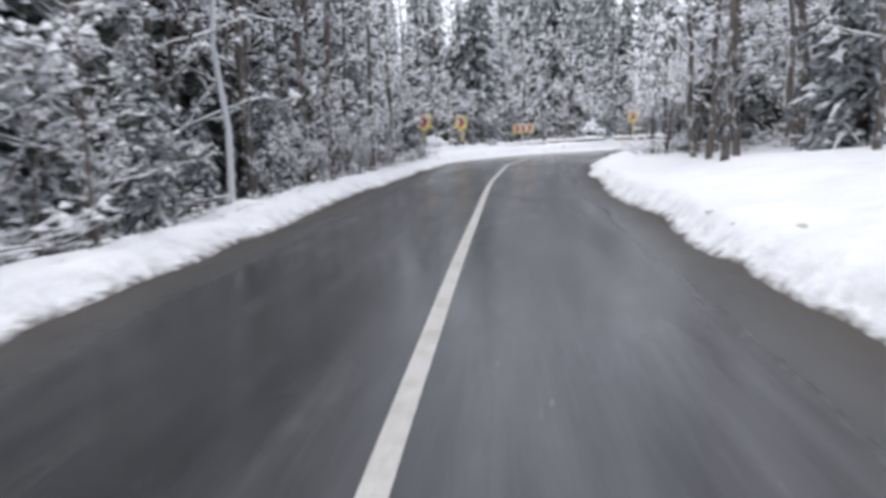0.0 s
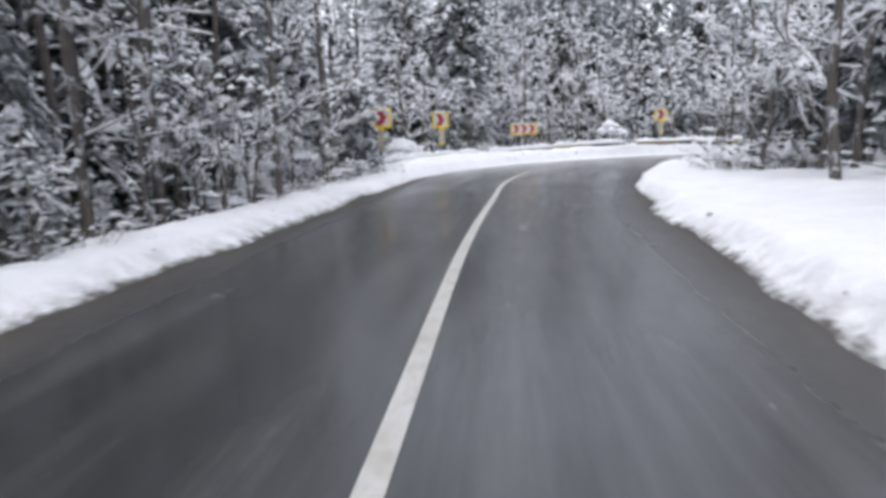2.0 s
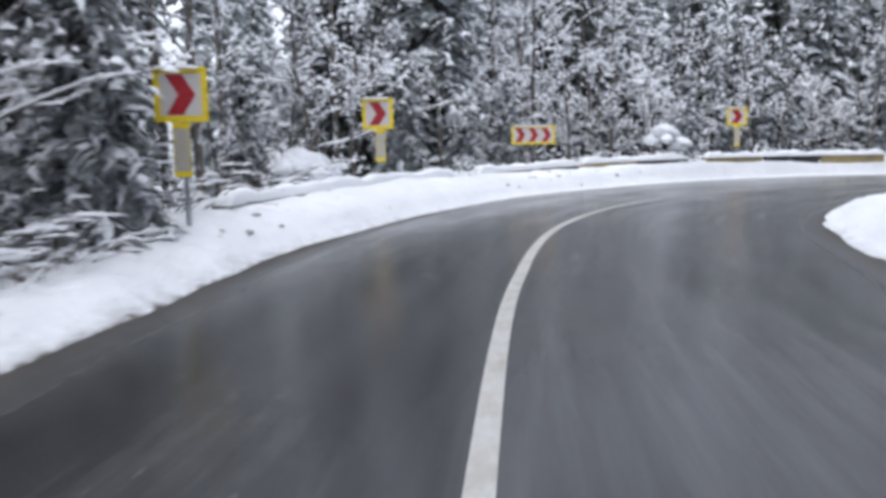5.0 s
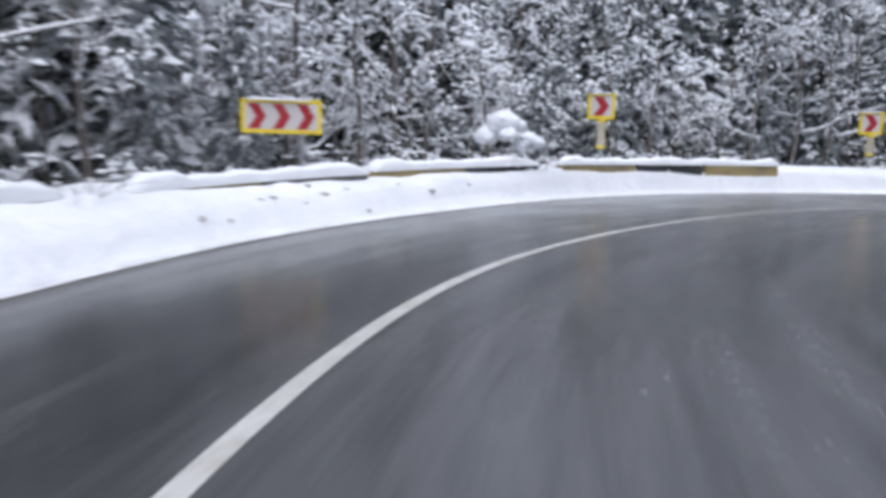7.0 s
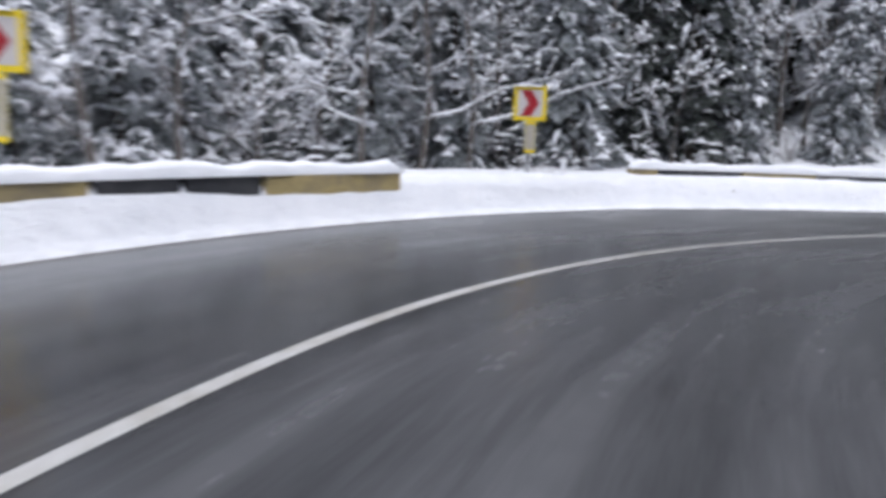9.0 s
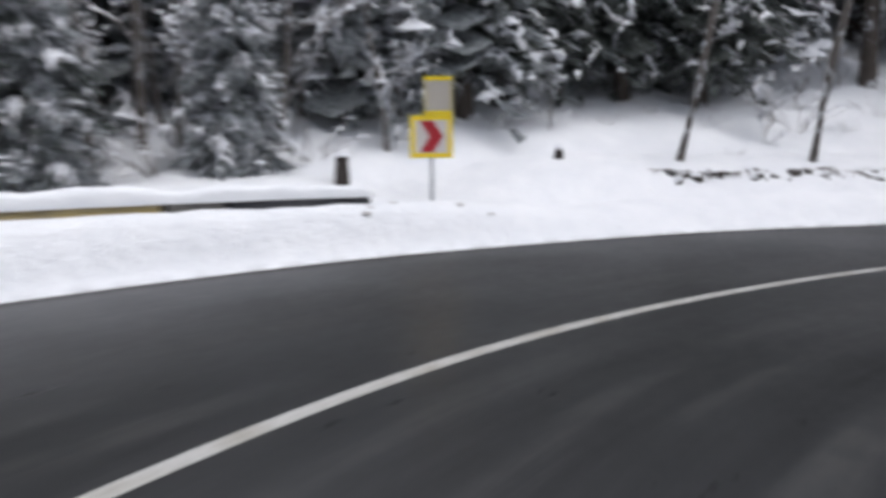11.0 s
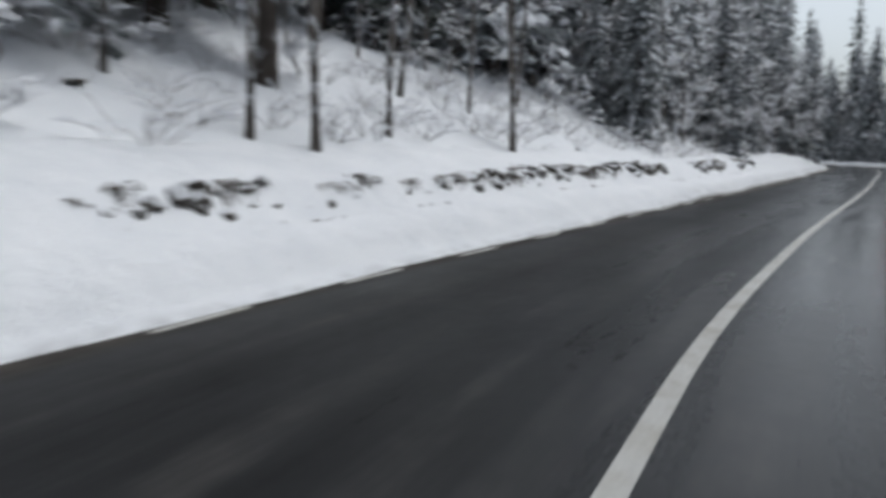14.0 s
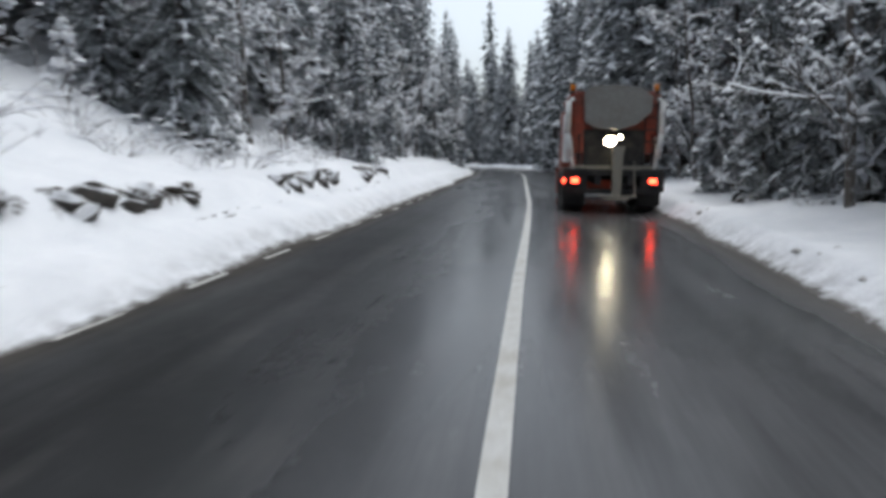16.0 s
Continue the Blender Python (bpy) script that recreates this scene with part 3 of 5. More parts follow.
def shrub(size, rnd):
    """A clump of thin stems, and the snow lying on them."""
    s, w = Soup(), Soup()
    for k in range(int(9 + size * 5)):
        q, a = rnd.uniform(0, 6.28), rnd.uniform(0.15, 0.9)
        way = Vector((math.cos(q) * a, math.sin(q) * a, 1)).normalized()
        p = Vector((math.cos(q), math.sin(q), 0)) * rnd.uniform(0, 0.15 * size) + Vector((0, 0, -0.1))
        pts = [p]
        for i in range(4):
            way = (way + Vector((rnd.uniform(-0.4, 0.4), rnd.uniform(-0.4, 0.4), -0.2))).normalized()
            pts.append(pts[-1] + way * size * rnd.uniform(0.16, 0.3))
        s.tube(pts, [0.012, 0.010, 0.008, 0.006, 0.003], 3, 0)
        for i in range(1, 4):
            if rnd.random() < 0.6:
                t = (pts[i + 1] - pts[i])
                w.lump(pts[i].lerp(pts[i + 1], 0.5) + Vector((0, 0, 0.012)), max(0.04, Vector((t.x, t.y, 0)).length * 0.55), rnd.uniform(0.02, 0.045), rnd.uniform(0.02, 0.04), rnd, 0, math.atan2(t.y, t.x))
    return s, w


def shrub_meshes(size, rnd):
    s, w = shrub(size, rnd)
    return s.mesh("twig_clump", [GREYBARK], False), w.mesh("snow_load", [TREESNOW], False)


def thing(name, parts, label, category, group=""):
    e = new(name)
    tagged(e, label, category, group)
    for pname, me in parts:
        o = new(pname, me)
        o.parent = e
    return e


R = random.Random(11)
# height, radius, bare share, snow, fineness in the front rows and behind
SPRUCE_KINDS = (
    (17, 3.1, 0.08, 0.95, 0.8, 0.34, "tall dark green spruce with branches weighed down by snow"),
    (13, 2.8, 0.04, 1.0, 0.95, 0.36, "snow-laden spruce with drooping branches down to the snow"),
    (20, 2.8, 0.22, 0.7, 0.8, 0.34, "very tall spruce with snowy crown and bare lower trunk"),
    (9, 1.9, 0.03, 0.95, 1.05, 0.5, "young bushy spruce heavily loaded with snow"),
    (5, 1.2, 0.02, 0.95, 1.7, 1.0, "small spruce almost buried in fresh snow"),
    (15, 2.9, 0.10, 0.6, 1.0, 0.4, "dark spruce with little snow under the forest canopy"))
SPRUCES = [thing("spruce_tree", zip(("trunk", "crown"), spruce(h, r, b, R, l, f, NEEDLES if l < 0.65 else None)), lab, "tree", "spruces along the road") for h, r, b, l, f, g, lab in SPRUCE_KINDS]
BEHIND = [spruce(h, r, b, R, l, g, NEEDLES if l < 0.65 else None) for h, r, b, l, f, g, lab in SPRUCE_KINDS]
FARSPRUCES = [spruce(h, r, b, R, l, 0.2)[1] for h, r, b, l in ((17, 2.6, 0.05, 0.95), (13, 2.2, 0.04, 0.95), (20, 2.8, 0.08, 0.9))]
LEAVES = [thing("broadleaf_tree", zip(("trunk", "crown"), broadleaf(h, sp, R, b, l, tw, th)), lab, "tree", "bare trees along the road") for h, sp, b, l, tw, th, lab in (
    (12, 3.2, 0.14, 0.05, 3, 0.55, "leafless grey tree with snow on every branch"),
    (15, 2.4, 0.14, 0.03, 3, 0.45, "slender leafless tree with snow-covered twigs"),
    (9, 3.0, 0.12, 0.10, 4, 0.7, "spreading leafless tree bent under snow"),
    (6, 2.2, 0.05, 0.10, 4, 0.8, "young leafless tree with thickly snowed branches"),
    (2.4, 0.9, 0.05, 0.08, 3, 0.6, "thin snowy sapling standing in the snow"),
    (14, 1.9, 0.26, 0.02, 3, 0.7, "straight bare trunk with a thin snowy crown"))]
SHRUBS = [thing("shrub", zip(("twig_clump", "snow_load"), shrub_meshes(sz, R)), "low leafless shrub with snow on its twigs", "shrub", "roadside shrubs") for sz in (1.0, 1.4, 1.9)]
PROTOTYPES = SPRUCES + LEAVES + SHRUBS
for o in SHRUBS:
    for c in o.children:
        tagged(c, kind="stuff")
PLANTED, BACKROWS = [(35.2, 57.6), (34.8, 57.0), (35.5, 56.9), (36.1, 57.3), (38.9, 54.25)], []


def free_of_road(x, y, gap):
    s, off = along([(x, y)])
    d = off[0] - edge_left(s[0]) if off[0] > 0 else -off[0] - edge_right(s[0])
    return d > gap


def plant(kind, x, y, scale=1.0, sink=0.1, rnd=R, lean=0.0, back=False):
    m = pose(x, y, height(x, y) - sink, rnd.uniform(-2, 2) + lean, rnd.uniform(-2, 2), 0) @ pose(0, 0, 0, 0, 0, rnd.uniform(0, 360))
    PLANTED.append((x, y))
    if back and kind in SPRUCES:
        BACKROWS.append((kind, m @ Matrix.Scale(scale, 4)))
        return None
    o = copy_thing(kind, m)
    o.scale = (scale,) * 3
    return o


def scatter(n, s0, s1, d0, d1, side, kinds, gap, rnd, power=1.0, scales=(0.8, 1.15), clear=1.5):
    """Plant up to n of the kinds beside the road between two arc lengths and two distances from its edge."""
    for k in range(n):
        for attempt in range(12):
            s = rnd.uniform(s0, s1)
            d = d0 + (d1 - d0) * rnd.random() ** power
            off = side * (d + float(edge_left(s) if side > 0 else edge_right(s)))
            x, y = at(s, off)
            if not free_of_road(x, y, min(d0, clear) - 0.1):
                continue
            if all((x - a) ** 2 + (y - b) ** 2 > gap * gap for a, b in PLANTED):
                plant(rnd.choice(kinds), float(x), float(y), rnd.uniform(*scales), rnd=rnd, back=d > 7.2)
                break


S17, S14, S20, S9, S5, SDARK = SPRUCES
B12, B15, B9, B6, B2, B14 = LEAVES
K = random.Random(23)
# trunks that stand out, by place: kind, x, y, scale, lean towards -y
FIRST_LEG = (
        (B14, -4.3, 24.4, 1.0, 0), (B14, -4.7, 22.6, 0.9, 0), (B15, -3.6, 29.5, 0.85, 0), (B15, -3.3, 33.9, 0.8, 0), (B12, -2.4, 47.7, 1.0, 0), (B15, -3.4, 35.6, 0.75, 0),
        (B9, 6.65, 21.4, 1.0, -4), (B14, 6.3, 18.9, 0.9, 0), (B12, 8.4, 19.6, 1.0, 3), (B12, 8.2, 15.6, 0.9, 0), (B9, 8.1, 27.3, 1.15, 6), (B12, 9.5, 29.5, 1.0, 4), (B14, 8.6, 24.6, 1.0, 0), (B9, 9.8, 23.0, 1.1, 0),
        (B6, 8.1, 31.4, 0.9, 0), (B6, 8.7, 33.2, 1.1, 2), (B6, 9.4, 31.9, 1.0, 0), (B15, 9.9, 34.4, 0.8, 0), (B6, 8.5, 35.1, 1.0, 0), (B6, 8.2, 33.9, 0.75, 0), (B15, 8.8, 36.9, 0.8, -2), (B6, 9.9, 36.2, 1.1, 0), (B6, 9.0, 30.2, 0.9, 0),
        (SHRUBS[2], 7.9, 32.4, 1.1, 0), (SHRUBS[1], 8.2, 34.6, 1.2, 0), (SHRUBS[2], 8.9, 32.6, 1.2, 0), (SHRUBS[1], 8.6, 30.9, 1.1, 0), (SDARK, 11.4, 33.6, 0.8, 0), (S14, 11.2, 36.6, 0.8, 0))
SECOND_LEG = (
        (B14, 40.4, 51.8, 0.75, 9), (B14, 41.9, 48.8, 0.8, 9), (B14, 43.3, 46.7, 0.8, 8), (S20, 47.8, 46.4, 0.8, 0), (B14, 46.6, 34.1, 0.8, 3), (B14, 46.9, 35.2, 0.7, 2), (B14, 47.95, 26.9, 0.75, -3),
        (S20, 49.5, 33.0, 0.7, 0), (B14, 50.4, 28.4, 0.75, 5), (B14, 37.8, 59.6, 0.9, 0), (B14, 47.7, 31.4, 0.6, 4), (B14, 48.6, 36.6, 0.6, 6))
for kind, x, y, k, lean in FIRST_LEG + SECOND_LEG:
    plant(kind, x, y, k, lean=lean)
white = thing("broadleaf_tree", zip(("trunk", "crown"), broadleaf(10, 1.5, R, 0.4, 0.01, 3, 0.6, 0.1)), "slim tree with snow plastered white along its trunk", "tree", "bare trees along the road")
white.matrix_world = pose(-5.3, 16.7, height(-5.3, 16.7) - 0.1)
for o in white.children:
    if o.name.startswith("trunk"):
        o.data.materials[0] = PLASTERED
PLANTED += [(-5.3, 16.7), (-5.0, 15.9), (-4.7, 15.0), (-4.4, 14.1), (-4.1, 13.2), (-3.9, 12.4)]
# left wood before the bend
scatter(26, -6, 36, 2.2, 5.0, 1, [B15, B15, B15, B6, B6, B9], 1.2, K)
scatter(34, -2, 32, 5.0, 11, 1, [B15, S14, B12, B14, B12, B6, B15], 1.5, K)
scatter(14, 24, 44, 3, 10, 1, [B15, B14, B15, B14, B12], 1.6, K)
scatter(30, -4, 32, 5.5, 12, 1, [S14, SDARK, SDARK], 1.2, K)
scatter(17, 24, 43, 4.5, 11, 1, [SDARK, S14, S14], 1.3, K)
scatter(10, -3, 34, 1.5, 3.2, 1, [B9, B6], 0.9, K, scales=(0.3, 0.5), clear=1.3)
scatter(38, -3, 34, 1.05, 2.6, 1, [S9, B6, B6, B9, B6], 0.9, K, scales=(0.26, 0.5), clear=1.0)
# thicket below the parapets
scatter(12, 34, 56, 5.0, 11, 1, [B15, B12, B14, S14], 1.8, K)
scatter(3, 46, 53, 4.5, 7.1, 1, [S14, SDARK, S17], 1.6, K, scales=(0.7, 0.95))
for s, off, k in ((48.05, 4.8, 0.75), (58.15, 5.05, 0.8), (58.3, 5.5, 0.9), (68.6, 5.9, 0.7)):
    x, y = (float(v) for v in at(s, off))
    plant(SHRUBS[1], x, y, k)
scatter(16, 38, 52, 2.4, 5.0, 1, [B6, B6, B9, S5], 1.2, K, scales=(0.5, 0.9))
scatter(60, 47, 77, 2.6, 8.0, 1, [S9, B6, B6, B9, B6, S5, B15, B12], 1.3, K, scales=(0.75, 1.05))
scatter(10, 58, 72, 7.4, 13, 1, [S14, S17, SDARK], 1.6, K)
scatter(32, 48, 78, 8, 17, 1, [S9, S17, S14, B15, B12], 1.9, K)
# slope above the road after the bend
scatter(10, 86, 116, 4.5, 9.0, 1, [B14, B15, B6, B15], 2.4, K, scales=(0.4, 0.7))
scatter(14, 69, 79, 3.6, 7.0, 1, [B6, B12, S9, B6, B9], 1.3, K, scales=(0.7, 1.0))
scatter(16, 71, 81, 5.0, 9.0, 1, [SDARK, S14, S17], 1.4, K, scales=(0.7, 1.0))
scatter(10, 72, 79, 4.4, 7.5, 1, [SDARK, B6, S14, B12], 1.0, K, scales=(0.65, 1.0))
scatter(8, 80, 85, 6.2, 9.0, 1, [SDARK], 1.4, K)
scatter(24, 68, 85, 7.0, 17, 1, [SDARK, SDARK, S20, SDARK], 1.6, K)
scatter(24, 84, 96, 6.6, 16, 1, [SDARK, SDARK, SDARK, S17], 1.7, K)
scatter(24, 95, 109, 8.2, 17, 1, [SDARK, SDARK, S17, SDARK], 1.7, K)
scatter(12, 107, 117, 9.0, 12, 1, [SDARK, SDARK, S17], 1.5, K)
scatter(8, 116, 125, 8.6, 13, 1, [S17, SDARK, S17], 1.8, K)
scatter(7, 124, 130, 6.6, 10, 1, [B9, B12, S14, B6], 1.5, K)
scatter(22, 129, 145, 3.6, 8, 1, [S14, B9, B12, S9, B6], 1.5, K)
scatter(24, 127, 145, 2.6, 5.0, 1, [B6, S5, B6, S9, B2], 1.0, K, scales=(0.4, 0.75))
scatter(12, 147, 172, 1.3, 4, 1, [S9, B9, S9, B6], 1.2, K, scales=(0.7, 1.0), clear=1.2)
scatter(12, 144, 168, 1.6, 3.4, -1, [S17, S14, S17], 1.3, K, clear=1.5)
scatter(8, 152, 172, 1.2, 2.2, -1, [S17, S17, S14], 1.5, K, clear=1.1)
scatter(8, 108, 132, 1.9, 3.6, -1, [B6, B9, B6], 1.2, K, scales=(0.55, 0.9))
scatter(14, 118, 129, 4.0, 7.5, 1, [B9, B6, S9, B9], 1.2, K, scales=(0.55, 0.9))
scatter(26, 140, 172, 3.4, 12, 1, [S17, S14, S20, S9], 2.0, K)
scatter(14, 140, 172, 2.8, 6, 1, [S9, B6, B9], 1.6, K)
# spires behind the bend to the left that closes the view
scatter(30, 166, 200, 1.8, 7, -1, [S14, S17, S14, S9], 1.6, K, scales=(0.8, 1.05))
scatter(22, 166, 204, 1.2, 3.5, -1, [S9, S5, B6, S9], 1.2, K, scales=(0.5, 0.9), clear=1.1)
scatter(24, 164, 204, 7.3, 14, -1, [S17, S14], 1.8, K, scales=(0.75, 1.0))
scatter(26, 114, 136, 2.3, 5.0, 1, SHRUBS, 0.6, K, scales=(0.5, 0.9))
scatter(36, 98, 126, 4.2, 9.0, 1, SHRUBS, 0.7, K, scales=(0.45, 0.8))
# wood inside the bend
scatter(26, -5, 62, 4.8, 9, -1, [B12, B9, B9, B15, B6, S9], 1.6, K, scales=(0.75, 1.05))
scatter(32, -5, 62, 8, 17, -1, [S17, S14, B12, S9, S17], 2.2, K)
# unseen spruces, added to block the sky reflected in the road
scatter(18, 84, 104, 3.2, 8, -1, [S14, S17, SDARK, S9], 1.8, K)
scatter(15, 100, 142, 1.8, 3.2, -1, [S9, B9, S9, B6], 1.3, K, scales=(0.5, 0.9))
scatter(18, 98, 128, 4.0, 7, -1, [S14, S17, S14, B12], 1.5, K)
scatter(10, 138, 165, 2.3, 5, -1, [S17, S20, S17], 1.6, K)
scatter(20, 102, 150, 3.4, 9, -1, [S14, S9, S14, S17, S9], 1.6, K)
scatter(26, 130, 168, 2.5, 9, -1, [S17, S17, S14, S14], 1.9, K)
scatter(40, 0, 38, 1.15, 2.4, 1, SHRUBS, 0.45, K, scales=(0.5, 0.85), clear=1.0)
scatter(40, 0, 44, 2.2, 5, 1, SHRUBS, 0.6, K)
scatter(26, 0, 40, 1.6, 4, 1, [B2, S5, B2], 0.8, K, scales=(0.6, 0.9))
scatter(20, 46, 78, 2.2, 5, 1, SHRUBS, 0.6, K)
scatter(14, 20, 60, 4.4, 8, -1, SHRUBS, 0.8, K)
scatter(40, 77, 130, 3.2, 11, 1, SHRUBS, 0.7, K, scales=(0.3, 0.65))
scatter(60, 86, 112, 3.4, 8.0, 1, SHRUBS, 0.6, K, scales=(0.5, 0.95))
scatter(44, 80, 124, 3.6, 10, 1, [B2], 0.8, K, scales=(0.6, 1.1))
scatter(14, 103, 140, 1.9, 4, -1, SHRUBS, 0.9, K, scales=(0.5, 0.8))


def far_woods(n, zones, rnd, needles, label):
    """The woods of the far slopes, too many to count, in one mesh."""
    made = []
    for me in FARSPRUCES:
        v = np.empty(len(me.vertices) * 3)
        me.vertices.foreach_get("co", v)
        made.append((v.reshape(-1, 3), [tuple(p.vertices) for p in me.polygons], [p.material_index for p in me.polygons]))
    V, F, M, count = [], [], [], 0
    for s0, s1, d0, d1, side, share in zones:
        for k in range(int(n * share)):
            s, d = rnd.uniform(s0, s1), rnd.uniform(d0, d1)
            x, y = at(s, side * (d + 4.5))
            if not free_of_road(x, y, 6):
                continue
            v, f, m = rnd.choice(made)
            q, k = rnd.uniform(0, 6.28), rnd.uniform(0.8, 1.3)
            c, w = math.cos(q) * k, math.sin(q) * k
            V.append(np.stack([v[:, 0] * c - v[:, 1] * w + x, v[:, 0] * w + v[:, 1] * c + y, v[:, 2] * k + height(float(x), float(y)) - 0.3], -1))
            F += [tuple(i + count for i in t) for t in f]
            M += m
            count += len(v)
    ob = new("far_woods", link_mesh("far_woods", np.vstack(V).tolist(), F, [needles, TREESNOW], M, smooth=False))
    return tagged(ob, label, "woods", kind="stuff")


far_woods(270, [(-12, 44, 11, 24, 1, 0.26), (50, 80, 17, 75, 1, 0.26), (60, 70, 10, 60, 1, 0.20), (26, 52, 16, 45, 1, 0.03), (80, 130, 21, 45, 1, 0.10), (-20, 30, 14, 26, -1, 0.08)], random.Random(77), FROST_HAZED, "snow-covered spruce woods on the far slopes")
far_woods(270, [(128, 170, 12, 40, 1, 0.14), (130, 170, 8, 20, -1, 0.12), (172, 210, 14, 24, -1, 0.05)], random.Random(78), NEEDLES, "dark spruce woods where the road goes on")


def back_rows():
    """The spruces that stand behind the front rows, in one mesh."""
    mats = [BARK, NEEDLES, FROST_HAZED, TREESNOW]
    made = {}
    for kind, meshes in zip(SPRUCES, BEHIND):
        for me in meshes:
            v = np.empty(len(me.vertices) * 3)
            me.vertices.foreach_get("co", v)
            slots = [mats.index(q) for q in me.materials]
            made.setdefault(kind, []).append((v.reshape(-1, 3), [tuple(p.vertices) for p in me.polygons], [slots[p.material_index] for p in me.polygons]))
    V, F, M, count = [], [], [], 0
    for kind, m in BACKROWS:
        a = np.array(m)
        for v, f, k in made[kind]:
            V.append(v @ a[:3, :3].T + a[:3, 3])
            F += [tuple(i + count for i in t) for t in f]
            M += k
            count += len(v)
    ob = new("back_woods", link_mesh("back_woods", np.vstack(V).tolist(), F, mats, M, smooth=False))
    return tagged(ob, "rows of snowy spruces behind the roadside trees", "woods", kind="stuff")


back_rows()
for o in PROTOTYPES:
    for c in list(o.children_recursive) + [o]:
        bpy.data.objects.remove(c)

# ---- road furniture ----


def part(name, bm, mat, parent, label="", smooth=False):
    me = bpy.data.meshes.new(name)
    bm.to_mesh(me)
    bm.free()
    for m in mat if isinstance(mat, (list, tuple)) else [mat]:
        me.materials.append(m)
    if smooth:
        me.polygons.foreach_set("use_smooth", np.ones(len(me.polygons), bool))
    o = new(name, me)
    o.parent = parent
    if label:
        tagged(o, label)
    return o


def box(bm, lo, hi, bevel=0.0):
    m = Matrix.Translation([(a + b) / 2 for a, b in zip(lo, hi)]) @ Matrix.Diagonal([b - a for a, b in zip(lo, hi)] + [1])
    vs = bmesh.ops.create_cube(bm, size=1, matrix=m)["verts"]
    if bevel:
        es = {e for v in vs for e in v.link_edges}
        bmesh.ops.bevel(bm, geom=list(es), offset=bevel, segments=2, affect="EDGES", profile=0.6)
    return bm


def boxes(*some, bevel=0.0):
    bm = bmesh.new()
    for lo, hi in some:
        box(bm, lo, hi, bevel)
    return bm


def rod(bm, a, b, r, r2=None, sides=12):
    a, b = Vector(a), Vector(b)
    m = Matrix.Translation((a + b) / 2) @ (b - a).to_track_quat("Z", "Y").to_matrix().to_4x4()
    bmesh.ops.create_cone(bm, cap_ends=True, segments=sides, radius1=r, radius2=r if r2 is None else r2, depth=(b - a).length, matrix=m)
    return bm


def rods(*some, sides=12):
    bm = bmesh.new()
    for a, b, r in some:
        rod(bm, a, b, r, sides=sides)
    return bm


def prism(outline, y0, y1):
    """A plate with the outline (x, z) between two depths y."""
    bm = bmesh.new()
    a = [bm.verts.new((x, y0, z)) for x, z in outline]
    b = [bm.verts.new((x, y1, z)) for x, z in outline]
    n = len(outline)
    bm.faces.new(a)
    bm.faces.new(b[::-1])
    for i in range(n):
        bm.faces.new((a[(i + 1) % n], a[i], b[i], b[(i + 1) % n]))
    bmesh.ops.recalc_face_normals(bm, faces=bm.faces)
    return bm


def snow_cap(length, width, depth, rnd, step=0.14):
    """A soft loaf of snow lying along x on a flat top at z = 0."""
    n = max(3, int(length / step))
    cols = 9
    v, f = [], []
    for i in range(n + 1):
        x = length * i / n
        end = min(1.0, 0.35 + min(i, n - i) * 0.4)
        h = depth * (0.42 + 0.75 * float(rough_field(x + 0.3, 3.3, 0.8, 40)) + 0.4 * float(rough_field(x, 5.1, 0.26, 44))) * end
        wob = (float(rough_field(x, 8.8, 0.5, 41)) - 0.5) * 0.06
        for j in range(cols):
            q = math.pi * j / (cols - 1)
            v.append((x, -math.cos(q) * (width / 2 + 0.03) + wob, math.sin(q) ** 0.6 * h - 0.02 * (j in (0, cols - 1))))
    for i in range(n):
        for j in range(cols - 1):
            a = i * cols + j
            f.append((a, a + cols, a + cols + 1, a + 1))
    f += [tuple(range(cols)), tuple(range(n * cols, n * cols + cols))[::-1]]
    return v, f


YELLOW = simple("fluorescent_yellow_sheeting", (0.88, 0.66, 0.02), 0.35, vary=0.08)
WHITESHEET = simple("white_reflective_sheeting", (0.64, 0.60, 0.57), 0.35, vary=0.06)
REDSHEET = simple("red_reflective_sheeting", (0.40, 0.018, 0.028), 0.35, vary=0.1)
GALV = simple("galvanised_steel", (0.38, 0.40, 0.42), 0.45, 0.7, dirt=(0.25, 0.25, 0.25))
BACKGREY = simple("grey_aluminium_back", (0.35, 0.36, 0.37), 0.5, 0.5)
FADED = simple("faded_yellow_sheeting", (0.58, 0.52, 0.26), 0.5, vary=0.25, scale=14, dirt=(0.45, 0.42, 0.36))
BEIGE = simple("weathered_beige_sheeting", (0.50, 0.46, 0.40), 0.5, vary=0.2)


def chevron(cx, cz, w, h):
    """Outline of one chevron that points to +x."""
    t = w * 0.58
    return [(cx - w / 2, cz + h / 2), (cx - w / 2 + t, cz + h / 2), (cx + w / 2, cz), (cx - w / 2 + t, cz - h / 2), (cx - w / 2, cz - h / 2), (cx + w / 2 - t, cz)]


